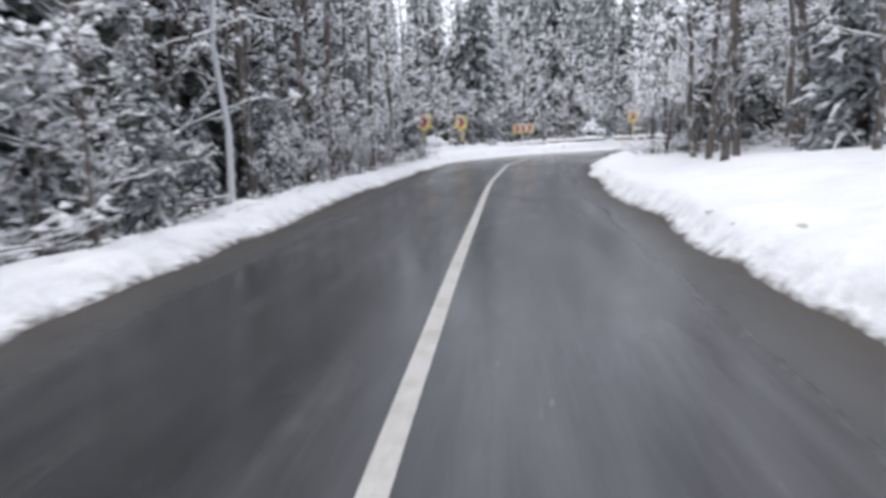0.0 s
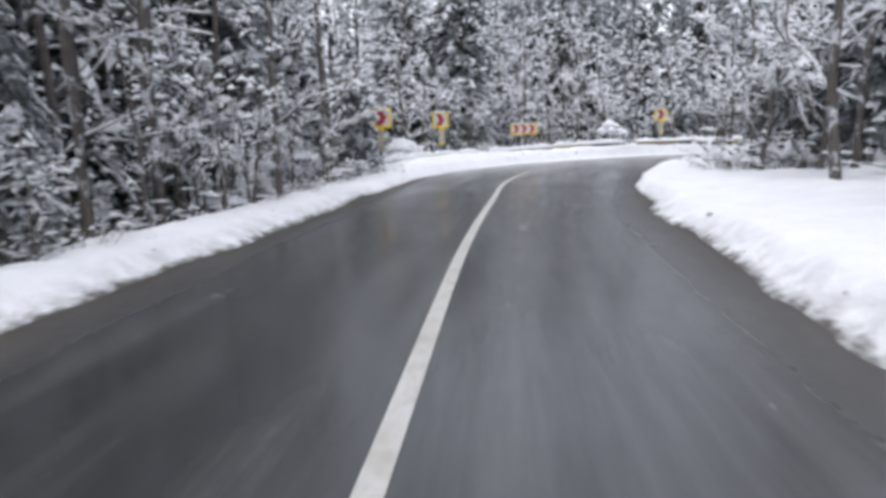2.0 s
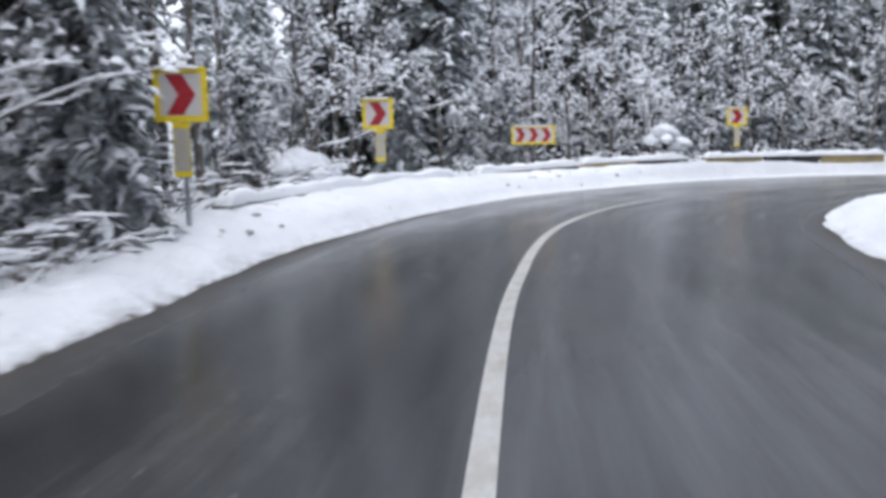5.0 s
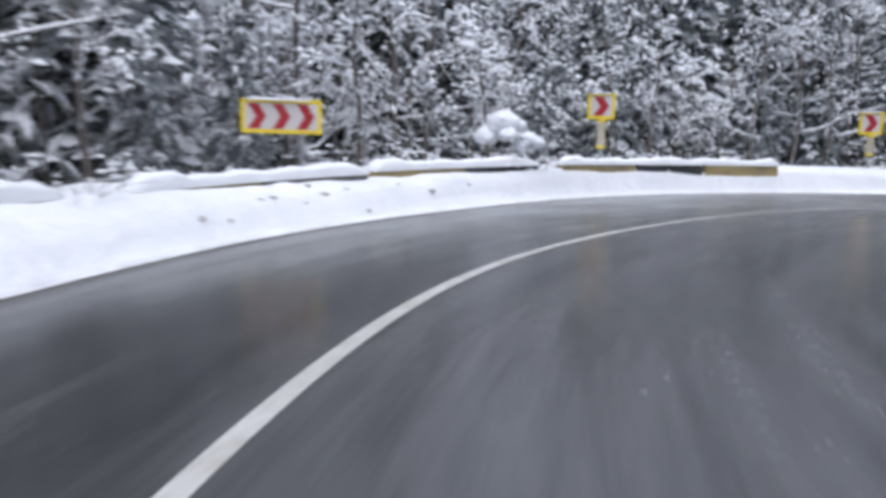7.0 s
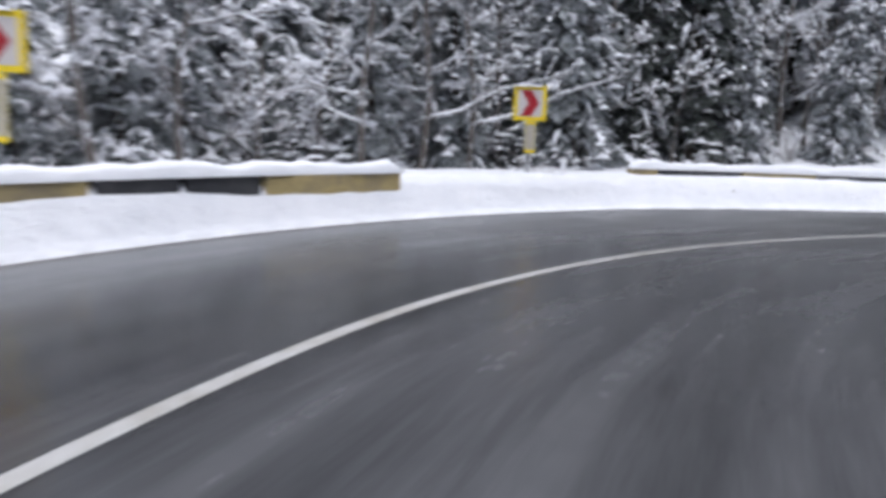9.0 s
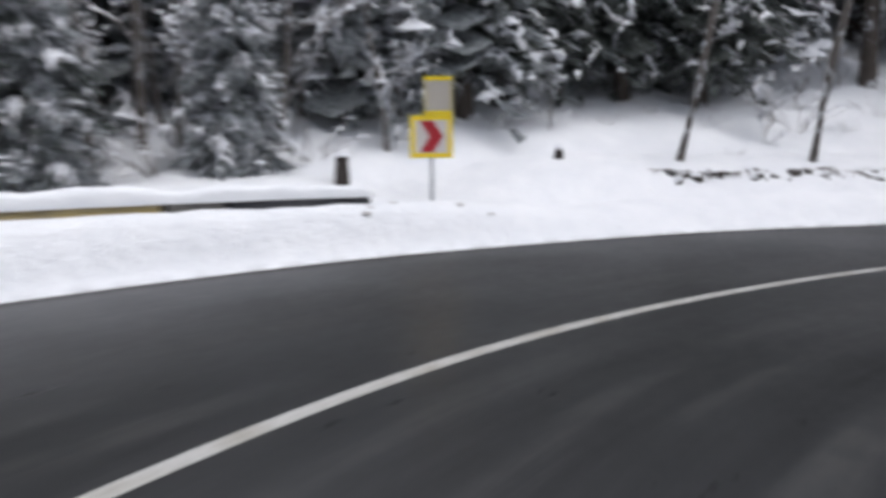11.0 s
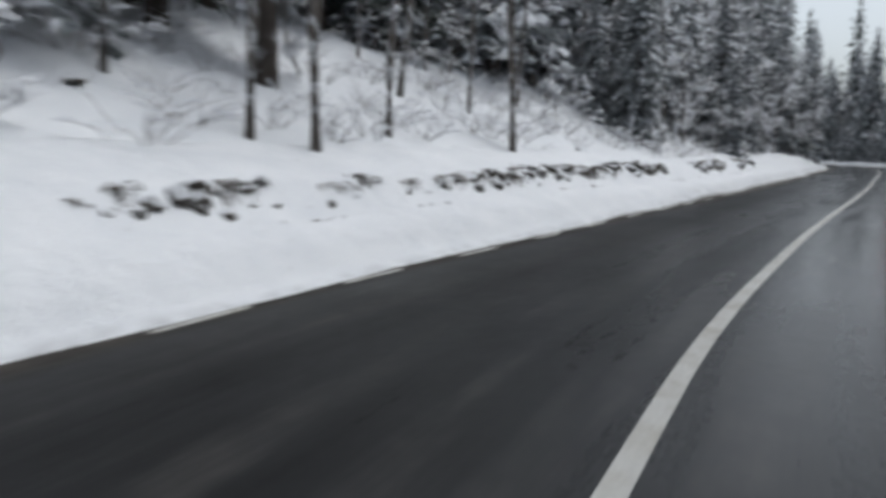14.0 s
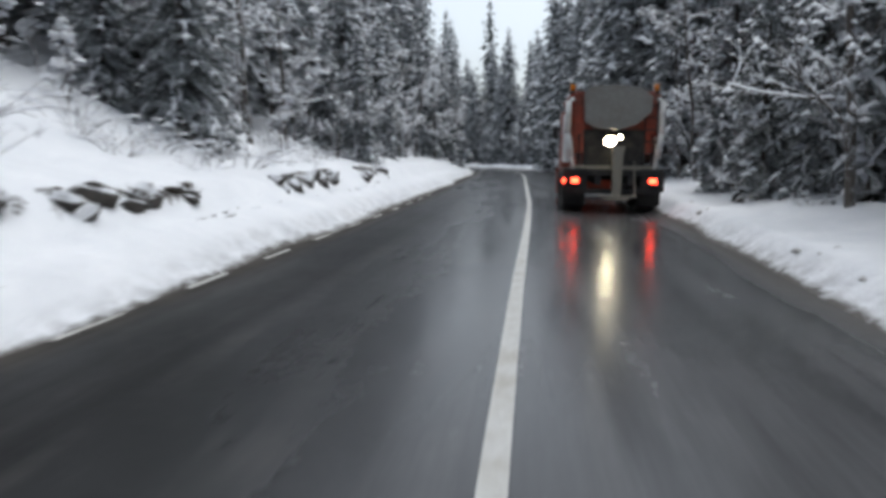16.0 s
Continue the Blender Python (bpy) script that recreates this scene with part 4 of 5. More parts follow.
def chevron_sign(x, y, yaw, z0, z1, width, arrows=1, post_x=0.0, plate=None, cap=True):
    """Board on a post; the board looks along -y of the sign. plate: heights and x of a narrow second plate."""
    g = height(x, y)
    e = new("chevron_sign")
    e.matrix_world = pose(x, y, g, 0, 0, yaw)
    many = "three red chevrons" if arrows > 1 else "one red chevron"
    tagged(e, f"yellow-bordered white bend sign with {many}", "road sign", "bend signs")
    lo, hi = z0 - g, z1 - g
    mid, hgt = (lo + hi) / 2, hi - lo
    top = hi - 0.05 if plate is None or plate[0] < z0 else plate[1] - g - 0.05
    part("post", rods(((post_x, 0.05, -0.5), (post_x, 0.05, top), 0.032), sides=14), GALV, e, smooth=True)
    board = part("board", box(bmesh.new(), (-width / 2, 0.0, lo), (width / 2, 0.012, hi), 0.004), BACKGREY, e)
    b = 0.115 * hgt
    part("border", boxes(((-width / 2, -0.006, lo), (width / 2, 0.0, lo + b)), ((-width / 2, -0.006, hi - b), (width / 2, 0.0, hi)),
                         ((-width / 2, -0.006, lo + b), (-width / 2 + b, 0.0, hi - b)), ((width / 2 - b, -0.006, lo + b), (width / 2, 0.0, hi - b))), YELLOW, board, "bright yellow border")
    part("field", boxes(((-width / 2 + b, -0.004, lo + b), (width / 2 - b, 0.0, hi - b))), WHITESHEET, board, "white reflective field")
    inner = width - 2 * b
    step = inner / arrows
    for k in range(arrows):
        cx = -inner / 2 + step * (k + 0.5)
        part("chevron", prism(chevron(cx, mid, step * (0.72 if arrows == 1 else 0.74), hgt - 2.3 * b), -0.008, -0.004), REDSHEET, board, "red chevron pointing along the bend")
    part("bracket", boxes(((post_x - 0.06, 0.012, mid + 0.1), (post_x + 0.06, 0.09, mid + 0.14)), ((post_x - 0.06, 0.012, mid - 0.14), (post_x + 0.06, 0.09, mid - 0.1))), GALV, e)
    if plate:
        p0, p1, px = plate[0] - g, plate[1] - g, plate[2]
        w = plate[3] if len(plate) > 3 else 0.10
        pl = part("plate", boxes(((px - w, 0.0, p0), (px + w, 0.01, p1))), BEIGE, e, "narrow weathered beige plate")
        for sx in (-1, 1):
            part("side_strip", boxes(((px + sx * (w - 0.009) - 0.021, -0.008, p0 + 0.07), (px + sx * (w - 0.009) + 0.021, 0.014, p1 - 0.07))), FADED, pl, "faded yellow strip")
        part("end_strip", boxes(((px - w - 0.012, -0.008, p0), (px + w + 0.012, 0.014, p0 + 0.07))), YELLOW, pl, "bright yellow strip")
        part("end_strip", boxes(((px - w - 0.012, -0.008, p1 - 0.07), (px + w + 0.012, 0.014, p1))), YELLOW, pl, "bright yellow strip")
    if cap:
        v, f = snow_cap(width * 0.8, 0.04, 0.022, R, 0.05)
        o = new("snow_cap", link_mesh("snow_cap", [(a - width * 0.45, c + 0.006, d + hi) for a, c, d in v], f, [TREESNOW]))
        o.parent = e
        tagged(o, "strip of fresh snow")
    return e


# x, y, yaw of the board, foot and top of the board
chevron_sign(-2.1, 37.9, 3, 1.78, 2.47, 0.68, plate=(1.08, 1.77, -0.02))
chevron_sign(-0.31, 45.1, 1, 1.81, 2.49, 0.68, plate=(1.10, 1.80, 0.05))
chevron_sign(3.87, 52.3, -4, 1.43, 2.01, 1.36, arrows=3, post_x=0.34)
chevron_sign(12.73, 59.1, -22, 2.07, 2.79, 0.76, plate=(1.25, 2.06, 0.03))
chevron_sign(*[float(v) for v in at(68.2, 5.65)], -44, 1.91, 2.65, 0.70, plate=(1.22, 1.90, 0.03))
chevron_sign(35.93, 56.16, -72, 1.36, 2.12, 0.76, plate=(2.125, 2.80, 0.13, 0.24), cap=False)

OCHRE = simple("faded_ochre_painted_concrete", (0.47, 0.37, 0.17), 0.85, vary=0.25, scale=4, dirt=(0.22, 0.19, 0.15))
BLACKCON = simple("black_painted_concrete", (0.045, 0.046, 0.052), 0.75, vary=0.4, scale=4, dirt=(0.09, 0.09, 0.09))
CONCRETE = simple("grey_weathered_concrete", (0.24, 0.23, 0.21), 0.9, vary=0.25, scale=3, dirt=(0.14, 0.13, 0.12))


def parapet(s0, s1, off0, off1, top0, top1, blocks, label):
    """A low concrete wall along the road with painted blocks and snow on top. blocks: rows of share from, share to, material."""
    a, b = at(s0, off0), at(s1, off1)
    run = b - a
    L = float(np.hypot(*run))
    yaw = math.degrees(math.atan2(run[1], run[0]))
    # the wall bows with the road: pieces follow the chord between its ends closely enough in short lengths
    e = new("parapet")
    e.matrix_world = pose(float(a[0]), float(a[1]), 0, 0, 0, yaw)
    tagged(e, label, "parapet", "parapets along the bend")
    inv = e.matrix_world.inverted()

    def place(u):
        p = at(s0 + (s1 - s0) * u, off0 + (off1 - off0) * u)
        q = inv @ Vector((float(p[0]), float(p[1]), 0))
        return q.x, q.y, top0 + (top1 - top0) * u

    for u0, u1, mat in blocks:
        n = max(2, int((u1 - u0) * L / 0.6))
        bm = bmesh.new()
        rows = []
        for i in range(n + 1):
            u = u0 + (u1 - u0) * i / n
            u = min(max(u, u0 + 0.006), u1 - 0.006)
            x, y, t = place(u)
            rows.append([bm.verts.new((x, y + dy, z)) for dy, z in ((-0.15, -0.1), (-0.15, t - 0.03), (-0.12, t), (0.12, t), (0.15, t - 0.03), (0.15, -0.1))])
        for r, q in zip(rows, rows[1:]):
            for k in range(5):
                bm.faces.new((r[k], q[k], q[k + 1], r[k + 1]))
        bm.faces.new(rows[0])
        bm.faces.new(rows[-1][::-1])
        bmesh.ops.recalc_face_normals(bm, faces=bm.faces)
        name = {OCHRE: "faded ochre painted block", BLACKCON: "black painted block", CONCRETE: "bare grey concrete block"}[mat]
        part("block", bm, mat, e, name)
    v, f = snow_cap(L, 0.29, 0.17, R)
    vv = []
    for x, y, z in v:
        px, py, t = place(min(1, max(0, x / L)))
        vv.append((px, py + y, t + z - 0.01))
    o = new("snow_cap", link_mesh("snow_cap", vv, f, [SNOW]))
    o.parent = e
    tagged(o, "thick soft snow lying on the wall")
    return e


parapet(39.7, 47.65, 4.62, 4.62, 0.62, 0.67, [(0, 0.33, CONCRETE), (0.33, 0.74, OCHRE), (0.74, 1, BLACKCON)], "low concrete parapet with a long thick snow cap")
parapet(48.5, 52.8, 4.65, 4.78, 0.67, 0.75, [(0, 0.48, OCHRE), (0.48, 1, CONCRETE)], "low concrete parapet half buried in ploughed snow")
parapet(52.98, 57.75, 4.8, 4.85, 0.79, 0.85, [(0, 0.52, OCHRE), (0.52, 1, BLACKCON)], "ochre and black concrete parapet capped with snow")
parapet(58.6, 65.4, 4.92, 5.22, 0.85, 0.85, [(0, 0.35, OCHRE), (0.35, 0.5, BLACKCON), (0.5, 0.66, BLACKCON), (0.66, 1, OCHRE)], "long ochre and black parapet under thick snow")
parapet(70.5, 76.5, 5.85, 5.4, 0.93, 0.84, [(0, 0.1, OCHRE), (0.1, 0.38, BLACKCON), (0.38, 0.62, OCHRE), (0.62, 0.72, CONCRETE), (0.72, 1, BLACKCON)], "snow-topped black and ochre parapet at the bend's end")

# ---- painted dashes along the outer edge after the bend ----
s = 93.0
while s < 128:
    o0, o1 = float(edge_left(s)) - 0.17, float(edge_left(s + 1)) - 0.17
    q = [at(s, o0 + 0.04), at(s + 1, o1 + 0.04), at(s + 1, o1 - 0.04), at(s, o0 - 0.04)]
    d = new("edge_dash", link_mesh("edge_dash", [(float(a), float(b), 0.005) for a, b in q], [(3, 2, 1, 0)], [PAINT]))
    d.parent = road
    s += 2.3

# ---- rocks in the cut bank ----
ROCK = Mat("dark_wet_rock", 0.7)
stone = ROCK.ramp(ROCK.noise(3, 7, 0.7), [(0.3, (0.022, 0.019, 0.017)), (0.7, (0.10, 0.085, 0.07))])
geo = ROCK.n("ShaderNodeNewGeometry")
sep = ROCK.n("ShaderNodeSeparateXYZ")
ROCK.link(geo.outputs["Normal"], sep.inputs[0])
lying = ROCK.math("ADD", sep.outputs[2], ROCK.math("MULTIPLY", ROCK.noise(4, 5, 0.7), 0.9))
ROCK.colour(ROCK.mix(ROCK.value(lying, 0.92, 1.1, 0.0, 1.0), stone, (0.80, 0.82, 0.85)))
ROCK.bump(ROCK.noise(7, 7, 0.7), 0.9, 0.05)
ROCK = ROCK.m


def rock(x, y, z, sx, sy, sz, yaw, rnd, label):
    """A broken, angular stone: the hull of a handful of points, with its edges taken off."""
    bm = bmesh.new()
    for k in range(16):
        v = Vector((rnd.gauss(0, 1), rnd.gauss(0, 1), rnd.gauss(0, 1))).normalized() * rnd.uniform(0.8, 1.12)
        bm.verts.new(v)
    hull = bmesh.ops.convex_hull(bm, input=bm.verts)
    bmesh.ops.delete(bm, geom=[g for g in hull["geom_interior"] if isinstance(g, bmesh.types.BMVert)], context="VERTS")
    bmesh.ops.bevel(bm, geom=list(bm.edges), offset=0.06, segments=1, affect="EDGES")
    me = bpy.data.meshes.new("rock")
    bm.to_mesh(me)
    bm.free()
    me.materials.append(ROCK)
    o = new("rock", me)
    o.matrix_world = pose(x, y, z, rnd.uniform(-14, 14), rnd.uniform(-14, 14), yaw) @ Matrix.Diagonal((sx, sy, sz, 1))
    return tagged(o, label, "rock", "rocks in the cut bank")


STRAW = simple("dead_brown_grass", (0.10, 0.075, 0.05), 0.9, vary=0.5, scale=6)
ROOTS = simple("dark_wet_roots", (0.04, 0.032, 0.026), 0.9, vary=0.4, scale=6)


G = random.Random(41)
spots = [(82.3, 0.8), (82.8, 0.9), (83.3, 0.8), (84.0, 0.7), (84.8, 0.6), (85.6, 1.0), (86.4, 1.1), (87.2, 1.0), (88.0, 0.8), (89.0, 0.5), (90.0, 0.7), (90.6, 0.5), (93.9, 0.5), (94.6, 0.9), (95.5, 0.7), (97.0, 0.5)]
spots += [(98 + 0.8 * k, G.uniform(0.3, 0.9)) for k in range(13)]
GRASS = Soup()


def tuft(s, off, size):
    """Dead grass and roots that hang over the edge of the cut towards the road."""
    x, y = (float(v) for v in at(s, off))
    m = pose(x, y, height(x, y) + 0.02, 0, 0, heading(s) + 90 + G.uniform(-25, 25)) @ Matrix.Scale(size, 4)
    spread = G.uniform(0.16, 0.4)
    for k in range(int(16 + 60 * spread)):
        p = Vector((G.gauss(0, spread * 0.5), G.uniform(-0.03, 0.12), G.uniform(-0.05, 0.06)))
        way = Vector((G.uniform(-0.9, 0.9), -G.uniform(0.2, 1.0), G.uniform(0.0, 1.1))).normalized()
        pts = [m @ p]
        L = G.uniform(0.10, 0.30)
        for i in range(3):
            way = (way + Vector((G.uniform(-0.2, 0.2), 0, -0.75))).normalized()
            p = p + way * L / 3
            pts.append(m @ p)
        GRASS.tube(pts, [0.008, 0.0065, 0.005, 0.002], 3, G.choice((0, 0, 1)))


for s, size in spots:
    for k in range(5 if size < 0.6 else 9):
        u = s + G.uniform(-0.6, 0.6) * size
        off = float(edge_left(u)) + (1.42 if u > 88 else 2.0) + G.uniform(-0.16, 0.12)
        x, y = (float(v) for v in at(u, off))
        w = G.uniform(0.06, 0.21) * (0.6 + 0.6 * size)
        rock(x, y, height(x, y) - 0.03 + G.uniform(-0.08, 0.05), w, w * G.uniform(0.6, 1.0), w * G.uniform(0.5, 0.95), heading(u) + 90 + G.uniform(-40, 40), G, "dark wet rock showing through the snow of the bank")
    for k in range(2 if size < 0.6 else 4):
        u = s + G.uniform(-0.7, 0.7) * size
        tuft(u, float(edge_left(u)) + (1.46 if u > 88 else 2.05) + G.uniform(-0.1, 0.12), G.uniform(0.7, 1.3))
for s, long, tall in ((108.9, 0.7, 0.2), (109.7, 0.85, 0.24), (110.7, 0.8, 0.22), (111.6, 0.85, 0.25), (112.4, 0.6, 0.18), (116.8, 0.5, 0.2), (117.7, 0.7, 0.25), (118.7, 0.7, 0.28), (119.7, 0.65, 0.24), (120.5, 0.4, 0.2), (124.4, 0.6, 0.25), (125.5, 0.6, 0.22), (127.2, 0.5, 0.2),
                      (112.6, 0.5, 0.06), (113.6, 0.6, 0.05), (115.2, 0.5, 0.06), (118.4, 0.7, 0.05), (121.4, 0.6, 0.06), (123.2, 0.8, 0.06), (109.2, 0.5, 0.05)):
    x, y = (float(v) for v in at(s, float(edge_left(s)) + (1.48 if tall > 0.1 else 0.92)))
    if tall > 0.1:
        for k in range(3):
            u = s + G.uniform(-0.8, 0.8) * long
            tuft(u, float(edge_left(u)) + 1.5 + G.uniform(-0.08, 0.15), G.uniform(0.8, 1.4))
            u = s + G.uniform(-0.9, 0.9) * long
            x, y = (float(v) for v in at(u, float(edge_left(u)) + 1.46 + G.uniform(-0.14, 0.12)))
            w = long * G.uniform(0.3, 0.55)
            rock(x, y, height(x, y) + G.uniform(-0.1, 0.03), w, 0.26, tall * G.uniform(0.6, 1.1), heading(u) + 90 + G.uniform(-20, 20), G, "long dark rock ledge jutting from the snow bank")
    else:
        # flat dark pieces draw the grit and shade of the plough-cut crease
        rock(x, y, height(x, y) - 0.02, long, 0.12, tall, heading(s) + 90 + G.uniform(-6, 6), G, "thin dark strip drawing the gritty, shaded crease in the ploughed snow")
# small tufts added in a row as the dark shade of the snow's crease
for s0, s1, n in ((95.5, 99.5, 8), (103.5, 108.0, 9), (111.5, 118.0, 12), (120.5, 125.0, 8)):
    for k in range(n):
        u = s0 + (s1 - s0) * (k + G.random()) / n
        tuft(u, float(edge_left(u)) + 0.98 + G.uniform(-0.05, 0.05), G.uniform(0.3, 0.45))
tagged(new("dead_grass", GRASS.mesh("dead_grass", [STRAW, ROOTS], False)), "dead brown grass and roots in the snow bank, with tufts as its crease shade", "grass", kind="stuff")
for x, y, a in ((46.63, 42.4, 0.20), (48.07, 37.3, 0.17), (46.83, 24.1, 0.30), (48.4, 22.9, 0.24), (46.3, 43.6, 0.09)):
    rock(x, y, height(x, y) + 0.02, a * 1.3, a, a * 0.7, G.uniform(0, 180), G, "dark boulder half covered by snow on the slope")

# ---- clods thrown up by the plough ----
DIRTYSNOW = simple("grey_dirty_snow", (0.55, 0.54, 0.53), 0.8, vary=0.35, scale=4, dirt=(0.20, 0.18, 0.16))


def clod(x, y, r, rnd):
    bm = bmesh.new()
    bmesh.ops.create_icosphere(bm, subdivisions=2, radius=1)
    k = rnd.uniform(0, 50)
    for v in bm.verts:
        v.co *= 1 + noise.noise(v.co * 1.6 + Vector((k, k, 0))) * 0.5
    me = bpy.data.meshes.new("snow_clod")
    bm.to_mesh(me)
    bm.free()
    me.materials.append(DIRTYSNOW)
    o = new("snow_clod", me)
    o.matrix_world = pose(x, y, height(x, y) + r * 0.25, 0, 0, rnd.uniform(0, 360)) @ Matrix.Diagonal((r * 1.4, r, r * 0.6, 1))
    return tagged(o, "lump of dirty grey snow thrown up by the plough", "snow lump", "lumps on the snow bank")


for n, s0, s1, side in ((34, 38, 56, 1), (10, 6, 36, 1), (8, 8, 30, -1), (26, 103, 126, -1), (8, 64, 80, 1)):
    for k in range(n):
        s = G.uniform(s0, s1)
        d = G.uniform(0.15, 0.8)
        x, y = (float(v) for v in at(s, side * (d + float(edge_left(s) if side > 0 else edge_right(s)))))
        clod(x, y, G.uniform(0.025, 0.07), G)

# ---- stump post and snowed-up bushes ----
STAKE = simple("dark_wet_wood", (0.05, 0.04, 0.035), 0.9, vary=0.4)


def stump(x, y, h, r, label):
    g = height(x, y)
    s = Soup()
    s.tube([Vector((0, 0, -0.3)), Vector((0, 0, h * 0.5)), Vector((0.02, 0, h))], [r * 1.2, r, r * 0.95], 9)
    s.add([Vector((0.02 + r * 0.95 * math.cos(q), r * 0.95 * math.sin(q), h)) for q in [math.tau * k / 9 for k in range(9)]], [tuple(range(9))])
    s.lump(Vector((0.02, 0, h + 0.02)), r * 1.2, r * 1.2, 0.09, G, 1)
    o = new("tree_stump", s.mesh("tree_stump", [STAKE, TREESNOW]))
    o.location = (x, y, g)
    return tagged(o, label, "tree stump")


stump(38.9, 54.25, 0.26, 0.10, "short dark stump with a cap of snow")
stump(35.2, 57.6, 0.55, 0.13, "dark broken stump standing behind the parapet")


def snow_bush(x, y, r, h, clumps, low):
    """A bush bent over by its load of snow: stems, twigs and soft white lumps; low: how far down the lumps hang."""
    e = new("snow_covered_bush")
    e.matrix_world = pose(x, y, height(x, y), 0, 0, G.uniform(0, 360))
    tagged(e, "bush bent into round white lumps by snow", "bush", "bushes bent by snow")
    twigs, load = Soup(), Soup()
    for k in range(2):
        a, b = shrub(h * G.uniform(0.5, 0.7), G)
        shift = Vector((G.uniform(-0.35, 0.35), G.uniform(-0.35, 0.35), 0)) * r
        twigs.add([v + shift for v in a.v], a.f)
        load.add([v + shift for v in b.v], b.f)
    o = new("twig_clump", twigs.mesh("twig_clump", [GREYBARK], False))
    o.parent = e
    tagged(o, kind="stuff")
    o = new("snow_load", load.mesh("snow_load", [TREESNOW], False))
    o.parent = e
    tagged(o, kind="stuff")
    for k in range(clumps):
        # one large cushion on top, smaller ones round it
        q, rr = 2.4 * k + G.uniform(-0.4, 0.4), r * math.sqrt(k / clumps) * 0.95
        size = r * (0.72 if k == 0 else G.uniform(0.8, 1.25) / clumps ** 0.5)
        c = Vector((math.cos(q) * rr, math.sin(q) * rr, h - size * 0.8 - h * low * (rr / r) ** 2 * G.uniform(0.7, 1.2)))
        bm = bmesh.new()
        bmesh.ops.create_icosphere(bm, subdivisions=3, radius=1)
        for v in bm.verts:
            n = 1 + 0.28 * noise.noise(v.co * 1.3 + c * 3) + 0.15 * noise.noise(v.co * 3.2 + c * 5) + 0.06 * noise.noise(v.co * 8 + c * 7)
            v.co = c + Vector((v.co.x, v.co.y, v.co.z * (0.9 if v.co.z > 0 else 0.55))) * size * n
        part("snow_clump", bm, TREESNOW, e, "soft lump of fresh snow", True)


snow_bush(9.15, 56.6, 0.56, 2.08 - height(9.15, 56.6), 5, 0.4)
snow_bush(9.85, 57.0, 0.46, 1.62 - height(9.85, 57.0), 5, 0.4)
snow_bush(-1.9, 44.6, 0.85, 1.35 - height(-1.9, 44.6), 16, 0.6)

# ---- gritter truck ----
ORANGE = simple("dirty_orange_truck_paint", (0.34, 0.055, 0.024), 0.55, vary=0.35, scale=2.2, dirt=(0.11, 0.075, 0.06))
HOPPER = simple("dusty_grey_tarpaulin", (0.30, 0.29, 0.27), 0.8, vary=0.15, scale=3, dirt=(0.22, 0.20, 0.18))
TANK = simple("white_plastic_brine_tank", (0.68, 0.68, 0.68), 0.5, vary=0.1, scale=3, dirt=(0.45, 0.44, 0.42))
FRAME = simple("black_chassis_steel", (0.025, 0.025, 0.027), 0.6, 0.3, dirt=(0.09, 0.08, 0.07))
RUBBER = simple("dirty_tyre_rubber", (0.022, 0.022, 0.022), 0.85, dirt=(0.07, 0.065, 0.06))
STEEL = simple("salt_stained_steel", (0.36, 0.34, 0.29), 0.5, 0.6, dirt=(0.40, 0.36, 0.28))
GLASS = simple("dark_window_glass", (0.02, 0.022, 0.025), 0.08)
AMBER = simple("amber_beacon_plastic", (0.75, 0.25, 0.02), 0.25)
TAIL = glow("red_tail_lamp", (1.0, 0.05, 0.02), 11)
WORK = glow("warm_work_lamp", (1.0, 0.86, 0.58), 36)


def wheel(parent, x, y, r, w):
    """Tyre with rim, turning about x."""
    prof = [(r * 0.58, -w / 2), (r * 0.92, -w / 2), (r, -w * 0.36), (r, w * 0.36), (r * 0.92, w / 2), (r * 0.58, w / 2)]
    n, v, f = 28, [], []
    for k in range(n):
        q = math.tau * k / n
        v += [(x + a, y + math.cos(q) * b, r + math.sin(q) * b) for b, a in prof]
    for k in range(n):
        for j in range(6):
            f.append((k * 6 + j, k * 6 + (j + 1) % 6, ((k + 1) % n) * 6 + (j + 1) % 6, ((k + 1) % n) * 6 + j))
    t = new("tyre", link_mesh("tyre", v, f, [RUBBER]))
    rim = rods(((x - w * 0.3, y, r), (x + w * 0.3, y, r), r * 0.585), sides=24)
    rod(rim, (x - w * 0.42, y, r), (x + w * 0.42, y, r), r * 0.22, sides=16)
    t.parent = parent
    part("rim", rim, STEEL, t, "dirty steel rim")


